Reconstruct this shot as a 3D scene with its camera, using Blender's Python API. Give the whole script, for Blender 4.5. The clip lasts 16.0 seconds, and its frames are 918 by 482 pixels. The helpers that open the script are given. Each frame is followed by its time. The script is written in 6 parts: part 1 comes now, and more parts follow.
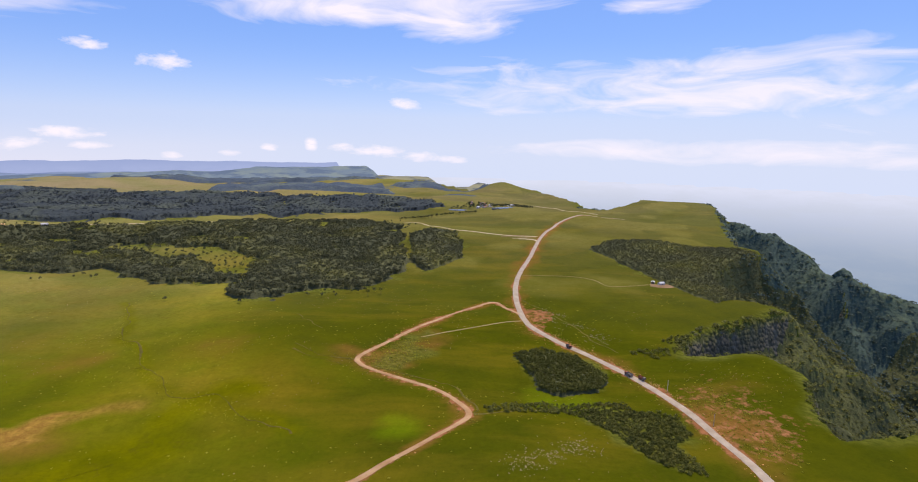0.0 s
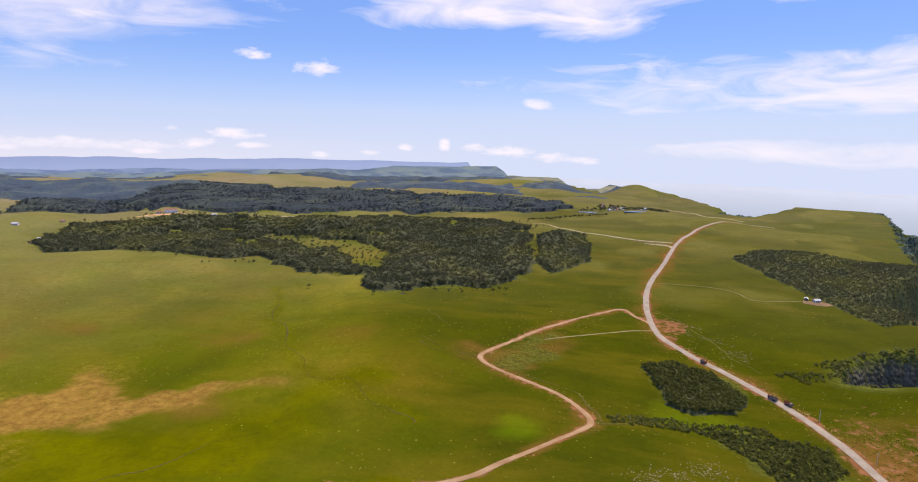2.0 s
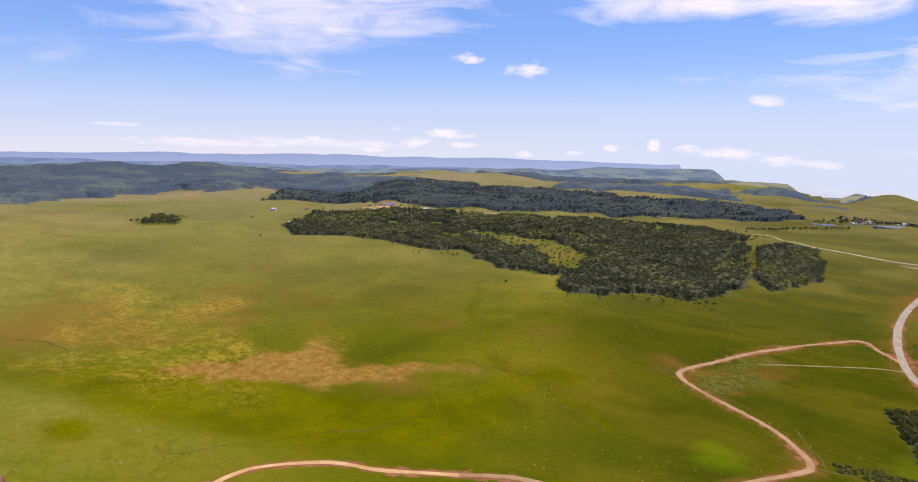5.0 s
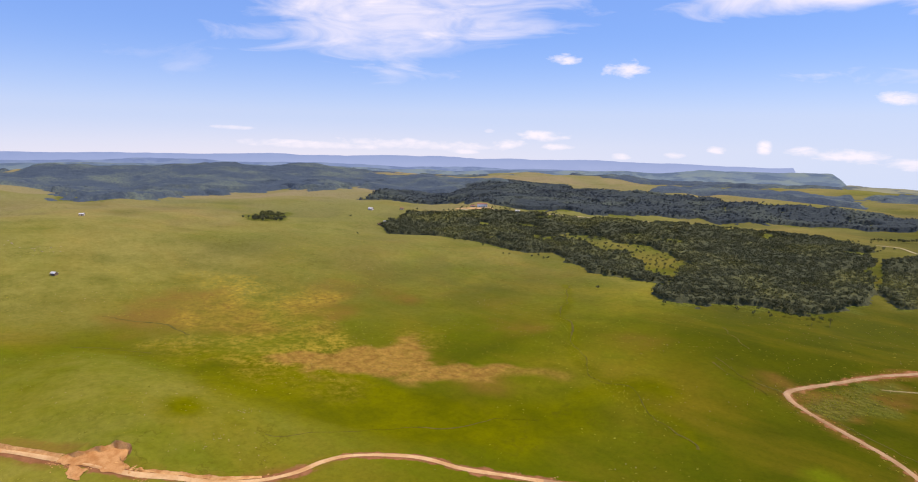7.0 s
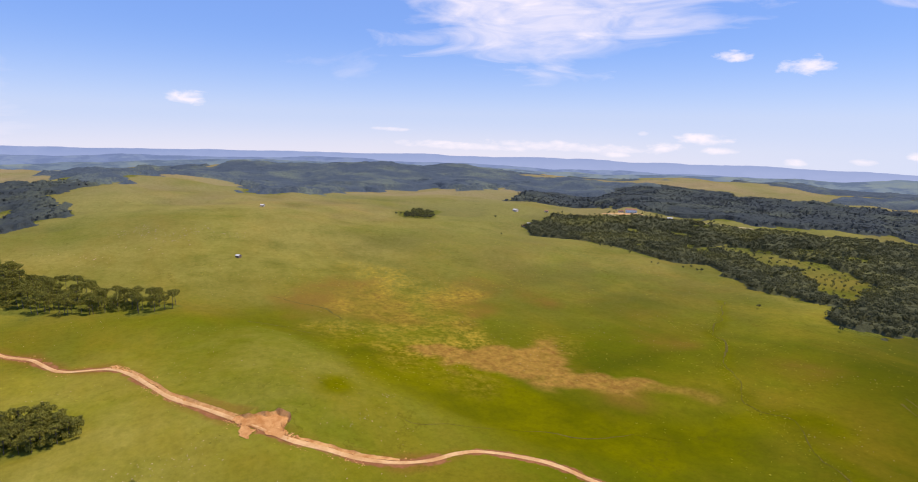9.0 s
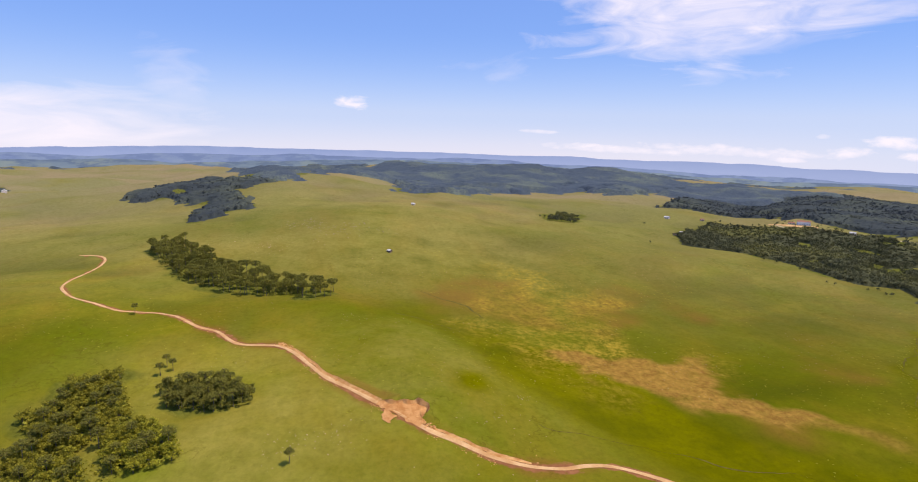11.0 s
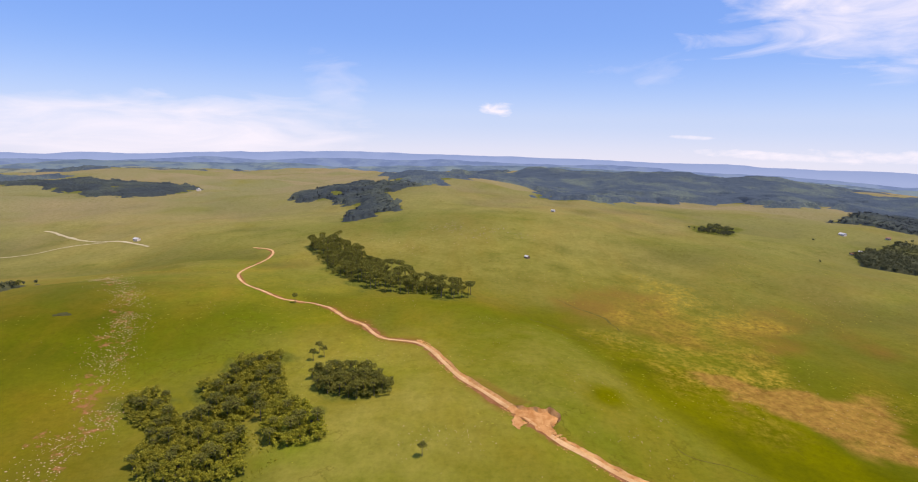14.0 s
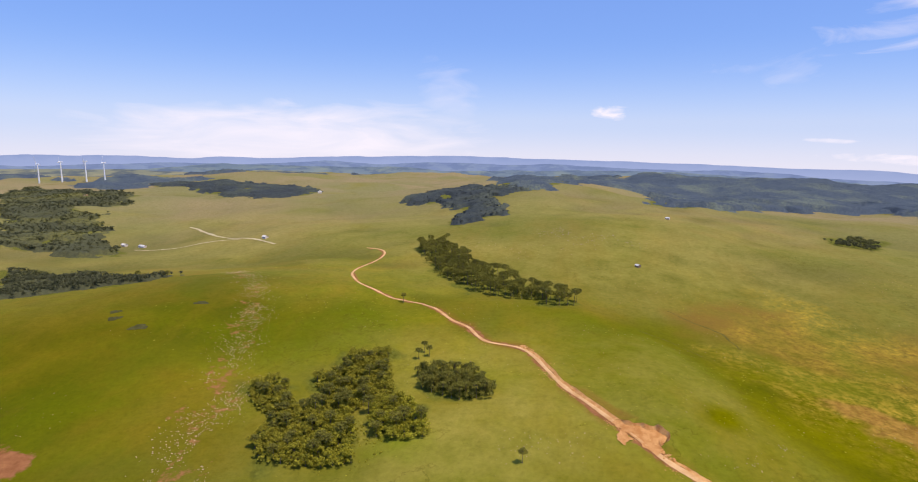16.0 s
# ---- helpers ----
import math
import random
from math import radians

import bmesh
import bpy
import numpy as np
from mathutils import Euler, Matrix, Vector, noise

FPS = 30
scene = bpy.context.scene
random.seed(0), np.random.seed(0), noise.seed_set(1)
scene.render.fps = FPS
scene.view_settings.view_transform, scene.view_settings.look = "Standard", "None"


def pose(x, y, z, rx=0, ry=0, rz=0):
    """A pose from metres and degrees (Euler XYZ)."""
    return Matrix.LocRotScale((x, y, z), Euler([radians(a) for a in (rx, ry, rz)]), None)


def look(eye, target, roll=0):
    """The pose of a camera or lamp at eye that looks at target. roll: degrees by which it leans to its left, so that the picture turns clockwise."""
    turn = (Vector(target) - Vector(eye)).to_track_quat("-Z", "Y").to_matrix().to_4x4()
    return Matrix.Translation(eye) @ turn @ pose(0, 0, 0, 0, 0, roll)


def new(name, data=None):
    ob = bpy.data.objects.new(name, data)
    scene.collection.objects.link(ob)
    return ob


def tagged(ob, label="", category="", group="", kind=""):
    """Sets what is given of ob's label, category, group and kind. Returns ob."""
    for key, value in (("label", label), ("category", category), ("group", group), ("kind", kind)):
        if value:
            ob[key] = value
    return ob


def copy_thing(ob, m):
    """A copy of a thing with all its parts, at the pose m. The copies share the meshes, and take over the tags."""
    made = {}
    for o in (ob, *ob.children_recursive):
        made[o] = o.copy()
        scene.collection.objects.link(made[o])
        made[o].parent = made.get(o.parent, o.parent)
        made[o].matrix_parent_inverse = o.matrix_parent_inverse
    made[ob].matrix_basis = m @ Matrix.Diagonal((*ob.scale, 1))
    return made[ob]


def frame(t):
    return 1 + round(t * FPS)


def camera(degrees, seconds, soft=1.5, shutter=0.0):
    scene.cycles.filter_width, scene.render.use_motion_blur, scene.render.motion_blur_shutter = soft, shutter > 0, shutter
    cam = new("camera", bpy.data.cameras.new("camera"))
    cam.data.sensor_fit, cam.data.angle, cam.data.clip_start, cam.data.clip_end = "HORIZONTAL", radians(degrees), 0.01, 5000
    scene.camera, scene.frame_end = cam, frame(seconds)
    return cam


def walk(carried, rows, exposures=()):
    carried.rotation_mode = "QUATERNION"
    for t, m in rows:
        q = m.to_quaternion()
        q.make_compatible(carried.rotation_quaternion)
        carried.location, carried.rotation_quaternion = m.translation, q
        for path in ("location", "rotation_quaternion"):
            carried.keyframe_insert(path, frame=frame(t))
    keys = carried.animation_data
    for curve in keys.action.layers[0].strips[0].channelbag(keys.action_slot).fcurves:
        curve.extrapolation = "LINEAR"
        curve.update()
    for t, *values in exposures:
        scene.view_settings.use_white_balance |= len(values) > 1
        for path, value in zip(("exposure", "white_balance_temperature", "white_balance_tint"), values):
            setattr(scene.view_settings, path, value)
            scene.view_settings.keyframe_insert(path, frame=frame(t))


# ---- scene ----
cam = camera(77.99, 16.0, soft=1.05)
EYE = (0.0, 0.0, 180.0)
# seconds, heading, tilt, lean in degrees: the craft hovers and turns
TURN = [
    (0.0, 0.000, -10.190, 0.992),
    (0.5, 2.921, -10.227, 0.963),
    (1.0, 5.955, -10.257, 0.912),
    (1.5, 9.005, -10.287, 0.953),
    (2.0, 12.984, -10.351, 0.984),
    (2.5, 17.345, -10.436, 1.085),
    (3.0, 21.665, -10.506, 1.072),
    (3.5, 25.329, -10.541, 1.014),
    (4.0, 28.543, -10.606, 1.038),
    (6.5, 39.389, -10.579, 0.802),
    (7.0, 42.444, -10.593, 0.821),
    (7.5, 45.922, -10.613, 0.858),
    (8.0, 49.516, -10.593, 0.996),
    (8.5, 53.138, -10.605, 1.117),
    (9.0, 57.066, -10.637, 1.156),
    (9.5, 61.118, -10.662, 1.203),
    (10.0, 65.124, -10.691, 1.206),
    (12.5, 79.318, -10.569, 1.286),
    (13.0, 81.819, -10.513, 1.260),
    (13.5, 84.024, -10.443, 1.213),
    (14.0, 85.784, -10.359, 1.161),
    (14.5, 87.684, -10.278, 1.002),
    (15.0, 90.543, -10.202, 0.916),
    (15.5, 93.674, -10.144, 0.878),
    (16.0, 96.675, -10.079, 0.854)
]
walk(cam, [(t, pose(*EYE, 90 + tilt, 0, yaw) @ pose(0, 0, 0, 0, 0, lean)) for t, yaw, tilt, lean in TURN],
     [(0.0, 0.0, 7080, 16), (16.0, 0.0, 7080, 16)])

# ---- sky and sun ----
SUN_HIGH, SUN_ROUND = radians(67), radians(28)
world = bpy.data.worlds.new("sky")
scene.world = world
world.use_nodes = True
wn, wl = world.node_tree.nodes, world.node_tree.links
wn.clear()


def wmath(op, a, b=None, c=None, clamp=False):
    node = wn.new("ShaderNodeMath")
    node.operation, node.use_clamp = op, clamp
    for slot, value in zip(node.inputs, (a, b, c)):
        if value is None:
            continue
        if isinstance(value, (int, float)):
            slot.default_value = value
        else:
            wl.new(value, slot)
    return node.outputs[0]


def wmix(fac, a, b):
    node = wn.new("ShaderNodeMix")
    node.data_type = "RGBA"
    for slot, value in ((node.inputs["Factor"], fac), (node.inputs[6], a), (node.inputs[7], b)):
        if isinstance(value, tuple):
            slot.default_value = (*value, 1)
        elif isinstance(value, (int, float)):
            slot.default_value = value
        else:
            wl.new(value, slot)
    return node.outputs[2]


air = wn.new("ShaderNodeTexSky")
air.sky_type, air.sun_disc = "NISHITA", False
air.sun_elevation, air.sun_rotation = SUN_HIGH, SUN_ROUND
air.altitude, air.air_density, air.dust_density, air.ozone_density = 1500, 1.0, 0.6, 2.0
way = wn.new("ShaderNodeTexCoord").outputs["Generated"]
split = wn.new("ShaderNodeSeparateXYZ")
wl.new(way, split.inputs[0])
sx, sy, sz = split.outputs
# degrees round (left of north is positive) and degrees up
az = wmath("MULTIPLY", wmath("ARCTAN2", wmath("MULTIPLY", sx, -1.0), sy), 57.2958)
el = wmath("MULTIPLY", wmath("ARCSINE", sz), 57.2958)
# below the skyline the haze over the lowland goes on
flat = wn.new("ShaderNodeCombineXYZ")
wl.new(sx, flat.inputs[0]), wl.new(sy, flat.inputs[1]), wl.new(wmath("MAXIMUM", sz, 0.035), flat.inputs[2])
wl.new(flat.outputs[0], air.inputs["Vector"]) if "Vector" in air.inputs else None


def streaks(size_round, size_up, detail, rough, seed, warp=0.6):
    place = wn.new("ShaderNodeCombineXYZ")
    wl.new(wmath("DIVIDE", az, size_round), place.inputs[0])
    wl.new(wmath("DIVIDE", el, size_up), place.inputs[1])
    place.inputs[2].default_value = seed
    tex = wn.new("ShaderNodeTexNoise")
    tex.inputs["Scale"].default_value, tex.inputs["Detail"].default_value = 1.0, detail
    tex.inputs["Roughness"].default_value, tex.inputs["Distortion"].default_value = rough, warp
    wl.new(place.outputs[0], tex.inputs["Vector"])
    return tex.outputs[0]


thin, puffs = streaks(9, 2.2, 7, 0.56, 3.1, 1.0), streaks(1.5, 0.62, 6, 0.6, 8.4, 0.3)


def bank(noise_out, centre, reach, tilt, gain, bite, limit=1.0):
    """A cloud: a soft oval about centre (degrees round, up), eaten into by the noise."""
    u0, v0 = wmath("SUBTRACT", az, centre[0]), wmath("SUBTRACT", el, centre[1])
    v1 = wmath("SUBTRACT", v0, wmath("MULTIPLY", u0, tilt))
    q = wmath("ADD", wmath("POWER", wmath("ABSOLUTE", wmath("DIVIDE", u0, reach[0])), 2.0), wmath("POWER", wmath("ABSOLUTE", wmath("DIVIDE", v1, reach[1])), 2.0))
    body = wmath("SUBTRACT", 1.0, q)
    d = wmath("ADD", wmath("MULTIPLY", body, gain), wmath("MULTIPLY", wmath("SUBTRACT", noise_out, 0.5), bite))
    return wmath("MULTIPLY", wmath("MULTIPLY", d, 1.0, None, True), limit)


# long thin banks: degrees round and up, reach round and up, tilt, body, bite, density
THIN_BANKS = [
    (48.2, 11.8, 16.5, 5.9, -0.031, 0.75, 2.1, 0.88),
    (48.4, 8.2, 8.5, 1.9, -0.032, 0.55, 1.7, 0.8),
    (8.4, 12.3, 18.0, 2.1, -0.043, 0.9, 2.2, 0.92),
    (1.0, 11.3, 6.5, 2.2, -0.014, 0.8, 2.1, 0.92),
    (-19.8, 5.2, 25.1, 2.8, -0.001, 0.7, 3.0, 0.80),
    (-17.8, 12.1, 4.5, 1.0, -0.036, 0.6, 2.5, 0.80),
    (-33.3, 5.6, 11.9, 3.2, -0.036, 0.5, 3.0, 0.70),
    (-25.3, -0.8, 21.6, 1.1, 0.004, 0.7, 2.4, 0.75),
    (112.2, 0.6, 19.0, 3.0, 0.001, 0.8, 2.0, 0.75),
    (98.1, 5.0, 3.0, 3.1, 0.463, 0.3, 2.2, 0.35),
    (68.7, 6.4, 4.4, 1.3, -0.001, 0.3, 2.2, 0.40),
]
# small heaped clouds: degrees round and up, reach round and up, density
PUFFS = [
    (32.4, 7.2, 1.7, 0.5, 0.85),
    (26.7, 6.2, 2.3, 0.8, 0.85),
    (5.5, 3.3, 1.5, 0.6, 0.80),
    (14.6, -0.7, 0.7, 0.7, 0.95),
    (34.3, 0.0, 2.6, 0.6, 0.90),
    (37.7, -0.8, 1.8, 0.5, 0.80),
    (8.5, -1.3, 2.9, 0.6, 0.80),
    (3.9, -1.8, 2.3, 0.5, 0.70),
    (18.5, -1.0, 0.9, 0.4, 0.80),
    (26.9, -1.9, 0.9, 0.4, 0.70),
    (58.8, -0.9, 3.2, 0.3, 0.75),
    (63.9, 0.4, 2.2, 0.2, 0.50),
    (82.4, 2.8, 1.8, 0.7, 0.85),
    (46.6, -1.0, 9.1, 0.5, 0.60),
    (57.2, -1.1, 8.1, 0.4, 0.60),
    (42.0, -1.6, 1.6, 0.3, 0.7),
    (47.5, -0.6, 1.2, 0.3, 0.7),
    (52.0, -1.2, 1.8, 0.3, 0.7),
    (39.6, 0.4, 0.7, 0.25, 0.7),
    (33.0, -1.0, 1.6, 0.35, 0.75),
    (22.0, -1.6, 1.0, 0.3, 0.6),
    (11.5, -1.0, 1.4, 0.5, 0.75),
    (1.0, -2.0, 1.8, 0.4, 0.6),
]
cover = None
for a, e, ra, re, tilt, gain, bite, limit in THIN_BANKS:
    one = bank(thin, (a, e), (ra, re), tilt, gain, bite, limit)
    cover = one if cover is None else wmath("MAXIMUM", cover, one)
for a, e, ra, re, limit in PUFFS:
    cover = wmath("MAXIMUM", cover, bank(puffs, (a, e), (ra, re), 0.03, 0.9, 2.8, limit))
# pale haze towards the skyline
haze = wmath("POWER", wmath("SUBTRACT", 1.0, wmath("DIVIDE", wmath("ADD", el, 1.0), 11.0), None, True), 2.0)
rich = wn.new("ShaderNodeHueSaturation")
rich.inputs["Saturation"].default_value, rich.inputs["Value"].default_value = 1.3, 1.3
wl.new(air.outputs[0], rich.inputs["Color"])
clear = wmix(0.55, rich.outputs[0], (2.5, 4.6, 11.9))
sky = wmix(wmath("MULTIPLY", haze, 0.8), clear, (6.65, 7.75, 9.95))
# a paler, warmer band low over the far land
low_band = wmath("POWER", wmath("SUBTRACT", 1.0, wmath("DIVIDE", wmath("ABSOLUTE", wmath("ADD", el, 2.6)), 4.0), None, True), 1.4)
inland = wmath("DIVIDE", wmath("SUBTRACT", az, 10.0), 45.0, None, True)
sky = wmix(wmath("MULTIPLY", wmath("MULTIPLY", low_band, inland), 0.7), sky, (8.7, 8.5, 9.6))
sky = wmix(cover, sky, (9.7, 9.6, 10.9))
back = wn.new("ShaderNodeBackground")
back.inputs["Strength"].default_value = 0.1
wl.new(sky, back.inputs["Color"])
wl.new(back.outputs[0], wn.new("ShaderNodeOutputWorld").inputs[0])

lamp = bpy.data.lights.new("sun", "SUN")
lamp.energy, lamp.angle, lamp.color = 4.2, radians(0.6), (1.0, 0.94, 0.82)
sun = new("sun", lamp)
toward = Vector((math.sin(SUN_ROUND) * math.cos(SUN_HIGH), math.cos(SUN_ROUND) * math.cos(SUN_HIGH), math.sin(SUN_HIGH)))
sun.matrix_world = look(toward * 900, (0, 0, 0))


# ---- materials ----
def material(name, build, rough=0.9, metal=0.0, spec=0.06):
    mat = bpy.data.materials.new(name)
    mat.use_nodes = True
    nodes, links = mat.node_tree.nodes, mat.node_tree.links
    skin = nodes["Principled BSDF"]
    skin.inputs["Roughness"].default_value, skin.inputs["Metallic"].default_value = rough, metal
    skin.inputs["Specular IOR Level"].default_value = spec
    build(nodes, links, skin)
    return mat


def node_noise(nodes, links, size, detail=4, rough=0.6, seed=0.0, stretch=None):
    """Noise over world metres; size is that of its largest blotches."""
    where = nodes.new("ShaderNodeNewGeometry").outputs["Position"]
    if stretch or seed:
        mapping = nodes.new("ShaderNodeMapping")
        mapping.inputs["Location"].default_value = (seed, seed * 1.7, seed * 0.6)
        mapping.inputs["Scale"].default_value = stretch or (1, 1, 1)
        links.new(where, mapping.inputs["Vector"])
        where = mapping.outputs[0]
    tex = nodes.new("ShaderNodeTexNoise")
    tex.inputs["Scale"].default_value, tex.inputs["Detail"].default_value, tex.inputs["Roughness"].default_value = 1 / size, detail, rough
    links.new(where, tex.inputs["Vector"])
    return tex.outputs[0]


def node_ramp(nodes, links, source, low, high, a=(0, 0, 0), b=(1, 1, 1)):
    ramp = nodes.new("ShaderNodeValToRGB")
    ramp.color_ramp.elements[0].position, ramp.color_ramp.elements[1].position = low, high
    ramp.color_ramp.elements[0].color, ramp.color_ramp.elements[1].color = (*a, 1), (*b, 1)
    links.new(source, ramp.inputs[0])
    return ramp.outputs[0]


def node_mix(nodes, links, fac, a, b, blend="MIX"):
    mix = nodes.new("ShaderNodeMix")
    mix.data_type, mix.blend_type = "RGBA", blend
    for slot, value in ((mix.inputs["Factor"], fac), (mix.inputs[6], a), (mix.inputs[7], b)):
        if isinstance(value, tuple):
            slot.default_value = (*value, 1)
        elif isinstance(value, (int, float)):
            slot.default_value = value
        else:
            links.new(value, slot)
    return mix.outputs[2]


def node_times(nodes, links, a, b, op="MULTIPLY", clamp=True):
    m = nodes.new("ShaderNodeMath")
    m.operation, m.use_clamp = op, clamp
    for slot, value in zip(m.inputs, (a, b)):
        if isinstance(value, (int, float)):
            slot.default_value = value
        else:
            links.new(value, slot)
    return m.outputs[0]


def node_bump(nodes, links, skin, source, strength, distance):
    bump = nodes.new("ShaderNodeBump")
    bump.inputs["Strength"].default_value, bump.inputs["Distance"].default_value = strength, distance
    links.new(source, bump.inputs["Height"])
    links.new(bump.outputs[0], skin.inputs["Normal"])


def node_layer(nodes, name):
    at = nodes.new("ShaderNodeAttribute")
    at.attribute_name = name
    return at.outputs["Fac"]


def grass_nodes(nodes, links, skin):
    broad = node_noise(nodes, links, 420, 4, 0.5, 23)
    wide = node_noise(nodes, links, 170, 5, 0.55, 11)
    mid = node_noise(nodes, links, 46, 5, 0.62, 5)
    fine = node_noise(nodes, links, 7, 6, 0.7, 2)
    tuft = node_noise(nodes, links, 2.8, 6, 0.8, 9)
    hue = node_noise(nodes, links, 95, 5, 0.6, 31)
    streak = node_noise(nodes, links, 60, 6, 0.62, 15, (0.3, 1.0, 1.0))
    speck = node_noise(nodes, links, 6.5, 6, 0.8, 41)

    def mix(fac, a, b, blend="MIX"):
        return node_mix(nodes, links, fac, a, b, blend)

    def ramp(source, low, high, fall=False):
        return node_ramp(nodes, links, source, low, high, *(((1, 1, 1), (0, 0, 0)) if fall else ((0, 0, 0), (1, 1, 1))))

    def times(a, b):
        return node_times(nodes, links, a, b)

    # sward: two greens, with fresher and more yellowed stands; wide blotches also paint cloud shadow
    col = mix(ramp(wide, 0.38, 0.62), (0.09, 0.108, 0.003), (0.222, 0.208, 0.012))
    col = mix(times(ramp(hue, 0.48, 0.66), 0.8), col, (0.098, 0.136, 0.003))
    col = mix(times(ramp(hue, 0.36, 0.5, True), 0.62), col, (0.2, 0.135, 0.012))
    col = mix(times(ramp(broad, 0.45, 0.56), 0.65), col, (0.082, 0.106, 0.003))
    col = mix(times(ramp(mid, 0.45, 0.68), 0.4), col, (0.08, 0.092, 0.004))
    # deeper sward; this layer also holds painted cloud shadow and relief shading
    col = mix(times(node_layer(nodes, "deep_and_shade"), 0.95), col, mix(ramp(mid, 0.35, 0.65), (0.056, 0.066, 0.003), (0.037, 0.05, 0.003)))
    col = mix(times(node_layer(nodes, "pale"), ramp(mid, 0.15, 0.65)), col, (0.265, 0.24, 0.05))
    col = mix(times(ramp(streak, 0.5, 0.66), 0.3), col, (0.2, 0.145, 0.014))
    # haze painted over the far sward as a greyer, paler tone
    col = mix(times(node_layer(nodes, "far_haze"), ramp(wide, 0.0, 0.5)), col, mix(ramp(broad, 0.42, 0.6), (0.238, 0.203, 0.115), (0.19, 0.188, 0.087)))
    col = mix(node_layer(nodes, "wet"), col, mix(ramp(mid, 0.4, 0.62), (0.122, 0.126, 0.001), (0.08, 0.088, 0.001)))
    col = mix(node_layer(nodes, "lush"), col, (0.12, 0.19, 0.004))
    # rusty heath, straw tussocks standing apart, the bleached bed
    col = mix(times(node_layer(nodes, "heath"), ramp(mid, 0.2, 0.6)), col, mix(ramp(fine, 0.35, 0.65), (0.145, 0.07, 0.018), (0.22, 0.118, 0.026)))
    col = mix(times(node_layer(nodes, "tussock"), times(ramp(speck, 0.42, 0.66), ramp(mid, 0.3, 0.6))), col, (0.36, 0.262, 0.034))
    col = mix(times(node_layer(nodes, "dry"), ramp(mid, 0.1, 0.45)), col, mix(ramp(speck, 0.36, 0.62), (0.18, 0.1, 0.022), (0.32, 0.2, 0.042)))
    # broken rills and cattle paths
    rill = node_noise(nodes, links, 60, 9, 0.6, 57)
    line = times(ramp(rill, 0.492, 0.5), ramp(rill, 0.5, 0.508, True))
    col = mix(times(times(line, ramp(hue, 0.5, 0.6)), 0.5), col, (0.07, 0.062, 0.008))
    col = mix(times(ramp(fine, 0.42, 0.74), 0.36), col, (0.066, 0.07, 0.004))
    col = mix(ramp(tuft, 0.46, 0.72), col, (1.17, 1.15, 1.14), "MULTIPLY")
    col = mix(ramp(tuft, 0.26, 0.46, True), col, (0.8, 0.81, 0.82), "MULTIPLY")
    col = mix(1.0, col, (1.085, 0.995, 0.92), "MULTIPLY")
    earth = node_mix(nodes, links, node_ramp(nodes, links, fine, 0.3, 0.7), (0.18, 0.066, 0.026), (0.32, 0.14, 0.058))
    ragged = node_ramp(nodes, links, node_times(nodes, links, node_layer(nodes, "soil"), node_times(nodes, links, node_times(nodes, links, fine, 0.5, "SUBTRACT", False), 1.8, "MULTIPLY", False), "ADD"), 0.36, 0.66)
    col = node_mix(nodes, links, ragged, col, earth)
    stone = node_mix(nodes, links, node_ramp(nodes, links, node_noise(nodes, links, 9, 6, 0.7, 4, (1, 1, 0.35)), 0.35, 0.7), (0.06, 0.053, 0.046), (0.17, 0.142, 0.118))
    bush_col = node_mix(nodes, links, node_ramp(nodes, links, fine, 0.35, 0.65), (0.07, 0.08, 0.012), (0.14, 0.145, 0.024))
    col = node_mix(nodes, links, node_layer(nodes, "brush"), col, bush_col)
    col = node_mix(nodes, links, node_layer(nodes, "crag"), col, stone)
    links.new(col, skin.inputs["Base Color"])
    rough_top = nodes.new("ShaderNodeTexVoronoi")
    rough_top.inputs["Scale"].default_value = 0.22
    links.new(nodes.new("ShaderNodeNewGeometry").outputs["Position"], rough_top.inputs["Vector"])
    crowns = node_times(nodes, links, node_layer(nodes, "brush"), node_times(nodes, links, 1.0, rough_top.outputs["Distance"], "SUBTRACT"))
    first = nodes.new("ShaderNodeBump")
    first.inputs["Strength"].default_value, first.inputs["Distance"].default_value = 0.9, 3.0
    links.new(crowns, first.inputs["Height"])
    second = nodes.new("ShaderNodeBump")
    second.inputs["Strength"].default_value, second.inputs["Distance"].default_value = 0.6, 3.5
    links.new(mid, second.inputs["Height"]), links.new(first.outputs[0], second.inputs["Normal"])
    third = nodes.new("ShaderNodeBump")
    third.inputs["Strength"].default_value, third.inputs["Distance"].default_value = 0.5, 0.5
    links.new(node_mix(nodes, links, 0.5, fine, tuft), third.inputs["Height"]), links.new(second.outputs[0], third.inputs["Normal"])
    links.new(third.outputs[0], skin.inputs["Normal"])


GRASS = material("grassland", grass_nodes, 1.0, 0, 0.0)


def plain(a, b, size, bump=0.0, seed=1.0, fleck=None):
    """Two tones mottled at one scale, with a finer grain over them."""
    def build(nodes, links, skin):
        big = node_noise(nodes, links, size, 5, 0.6, seed)
        small = node_noise(nodes, links, size / 9, 4, 0.7, seed + 3)
        col = node_mix(nodes, links, node_ramp(nodes, links, big, 0.35, 0.66), a, b)
        col = node_mix(nodes, links, node_times(nodes, links, node_ramp(nodes, links, small, 0.5, 0.75), 0.5), col, fleck or tuple(0.7 * v for v in a))
        links.new(col, skin.inputs["Base Color"])
        if bump:
            node_bump(nodes, links, skin, small, 0.6, bump)
    return build


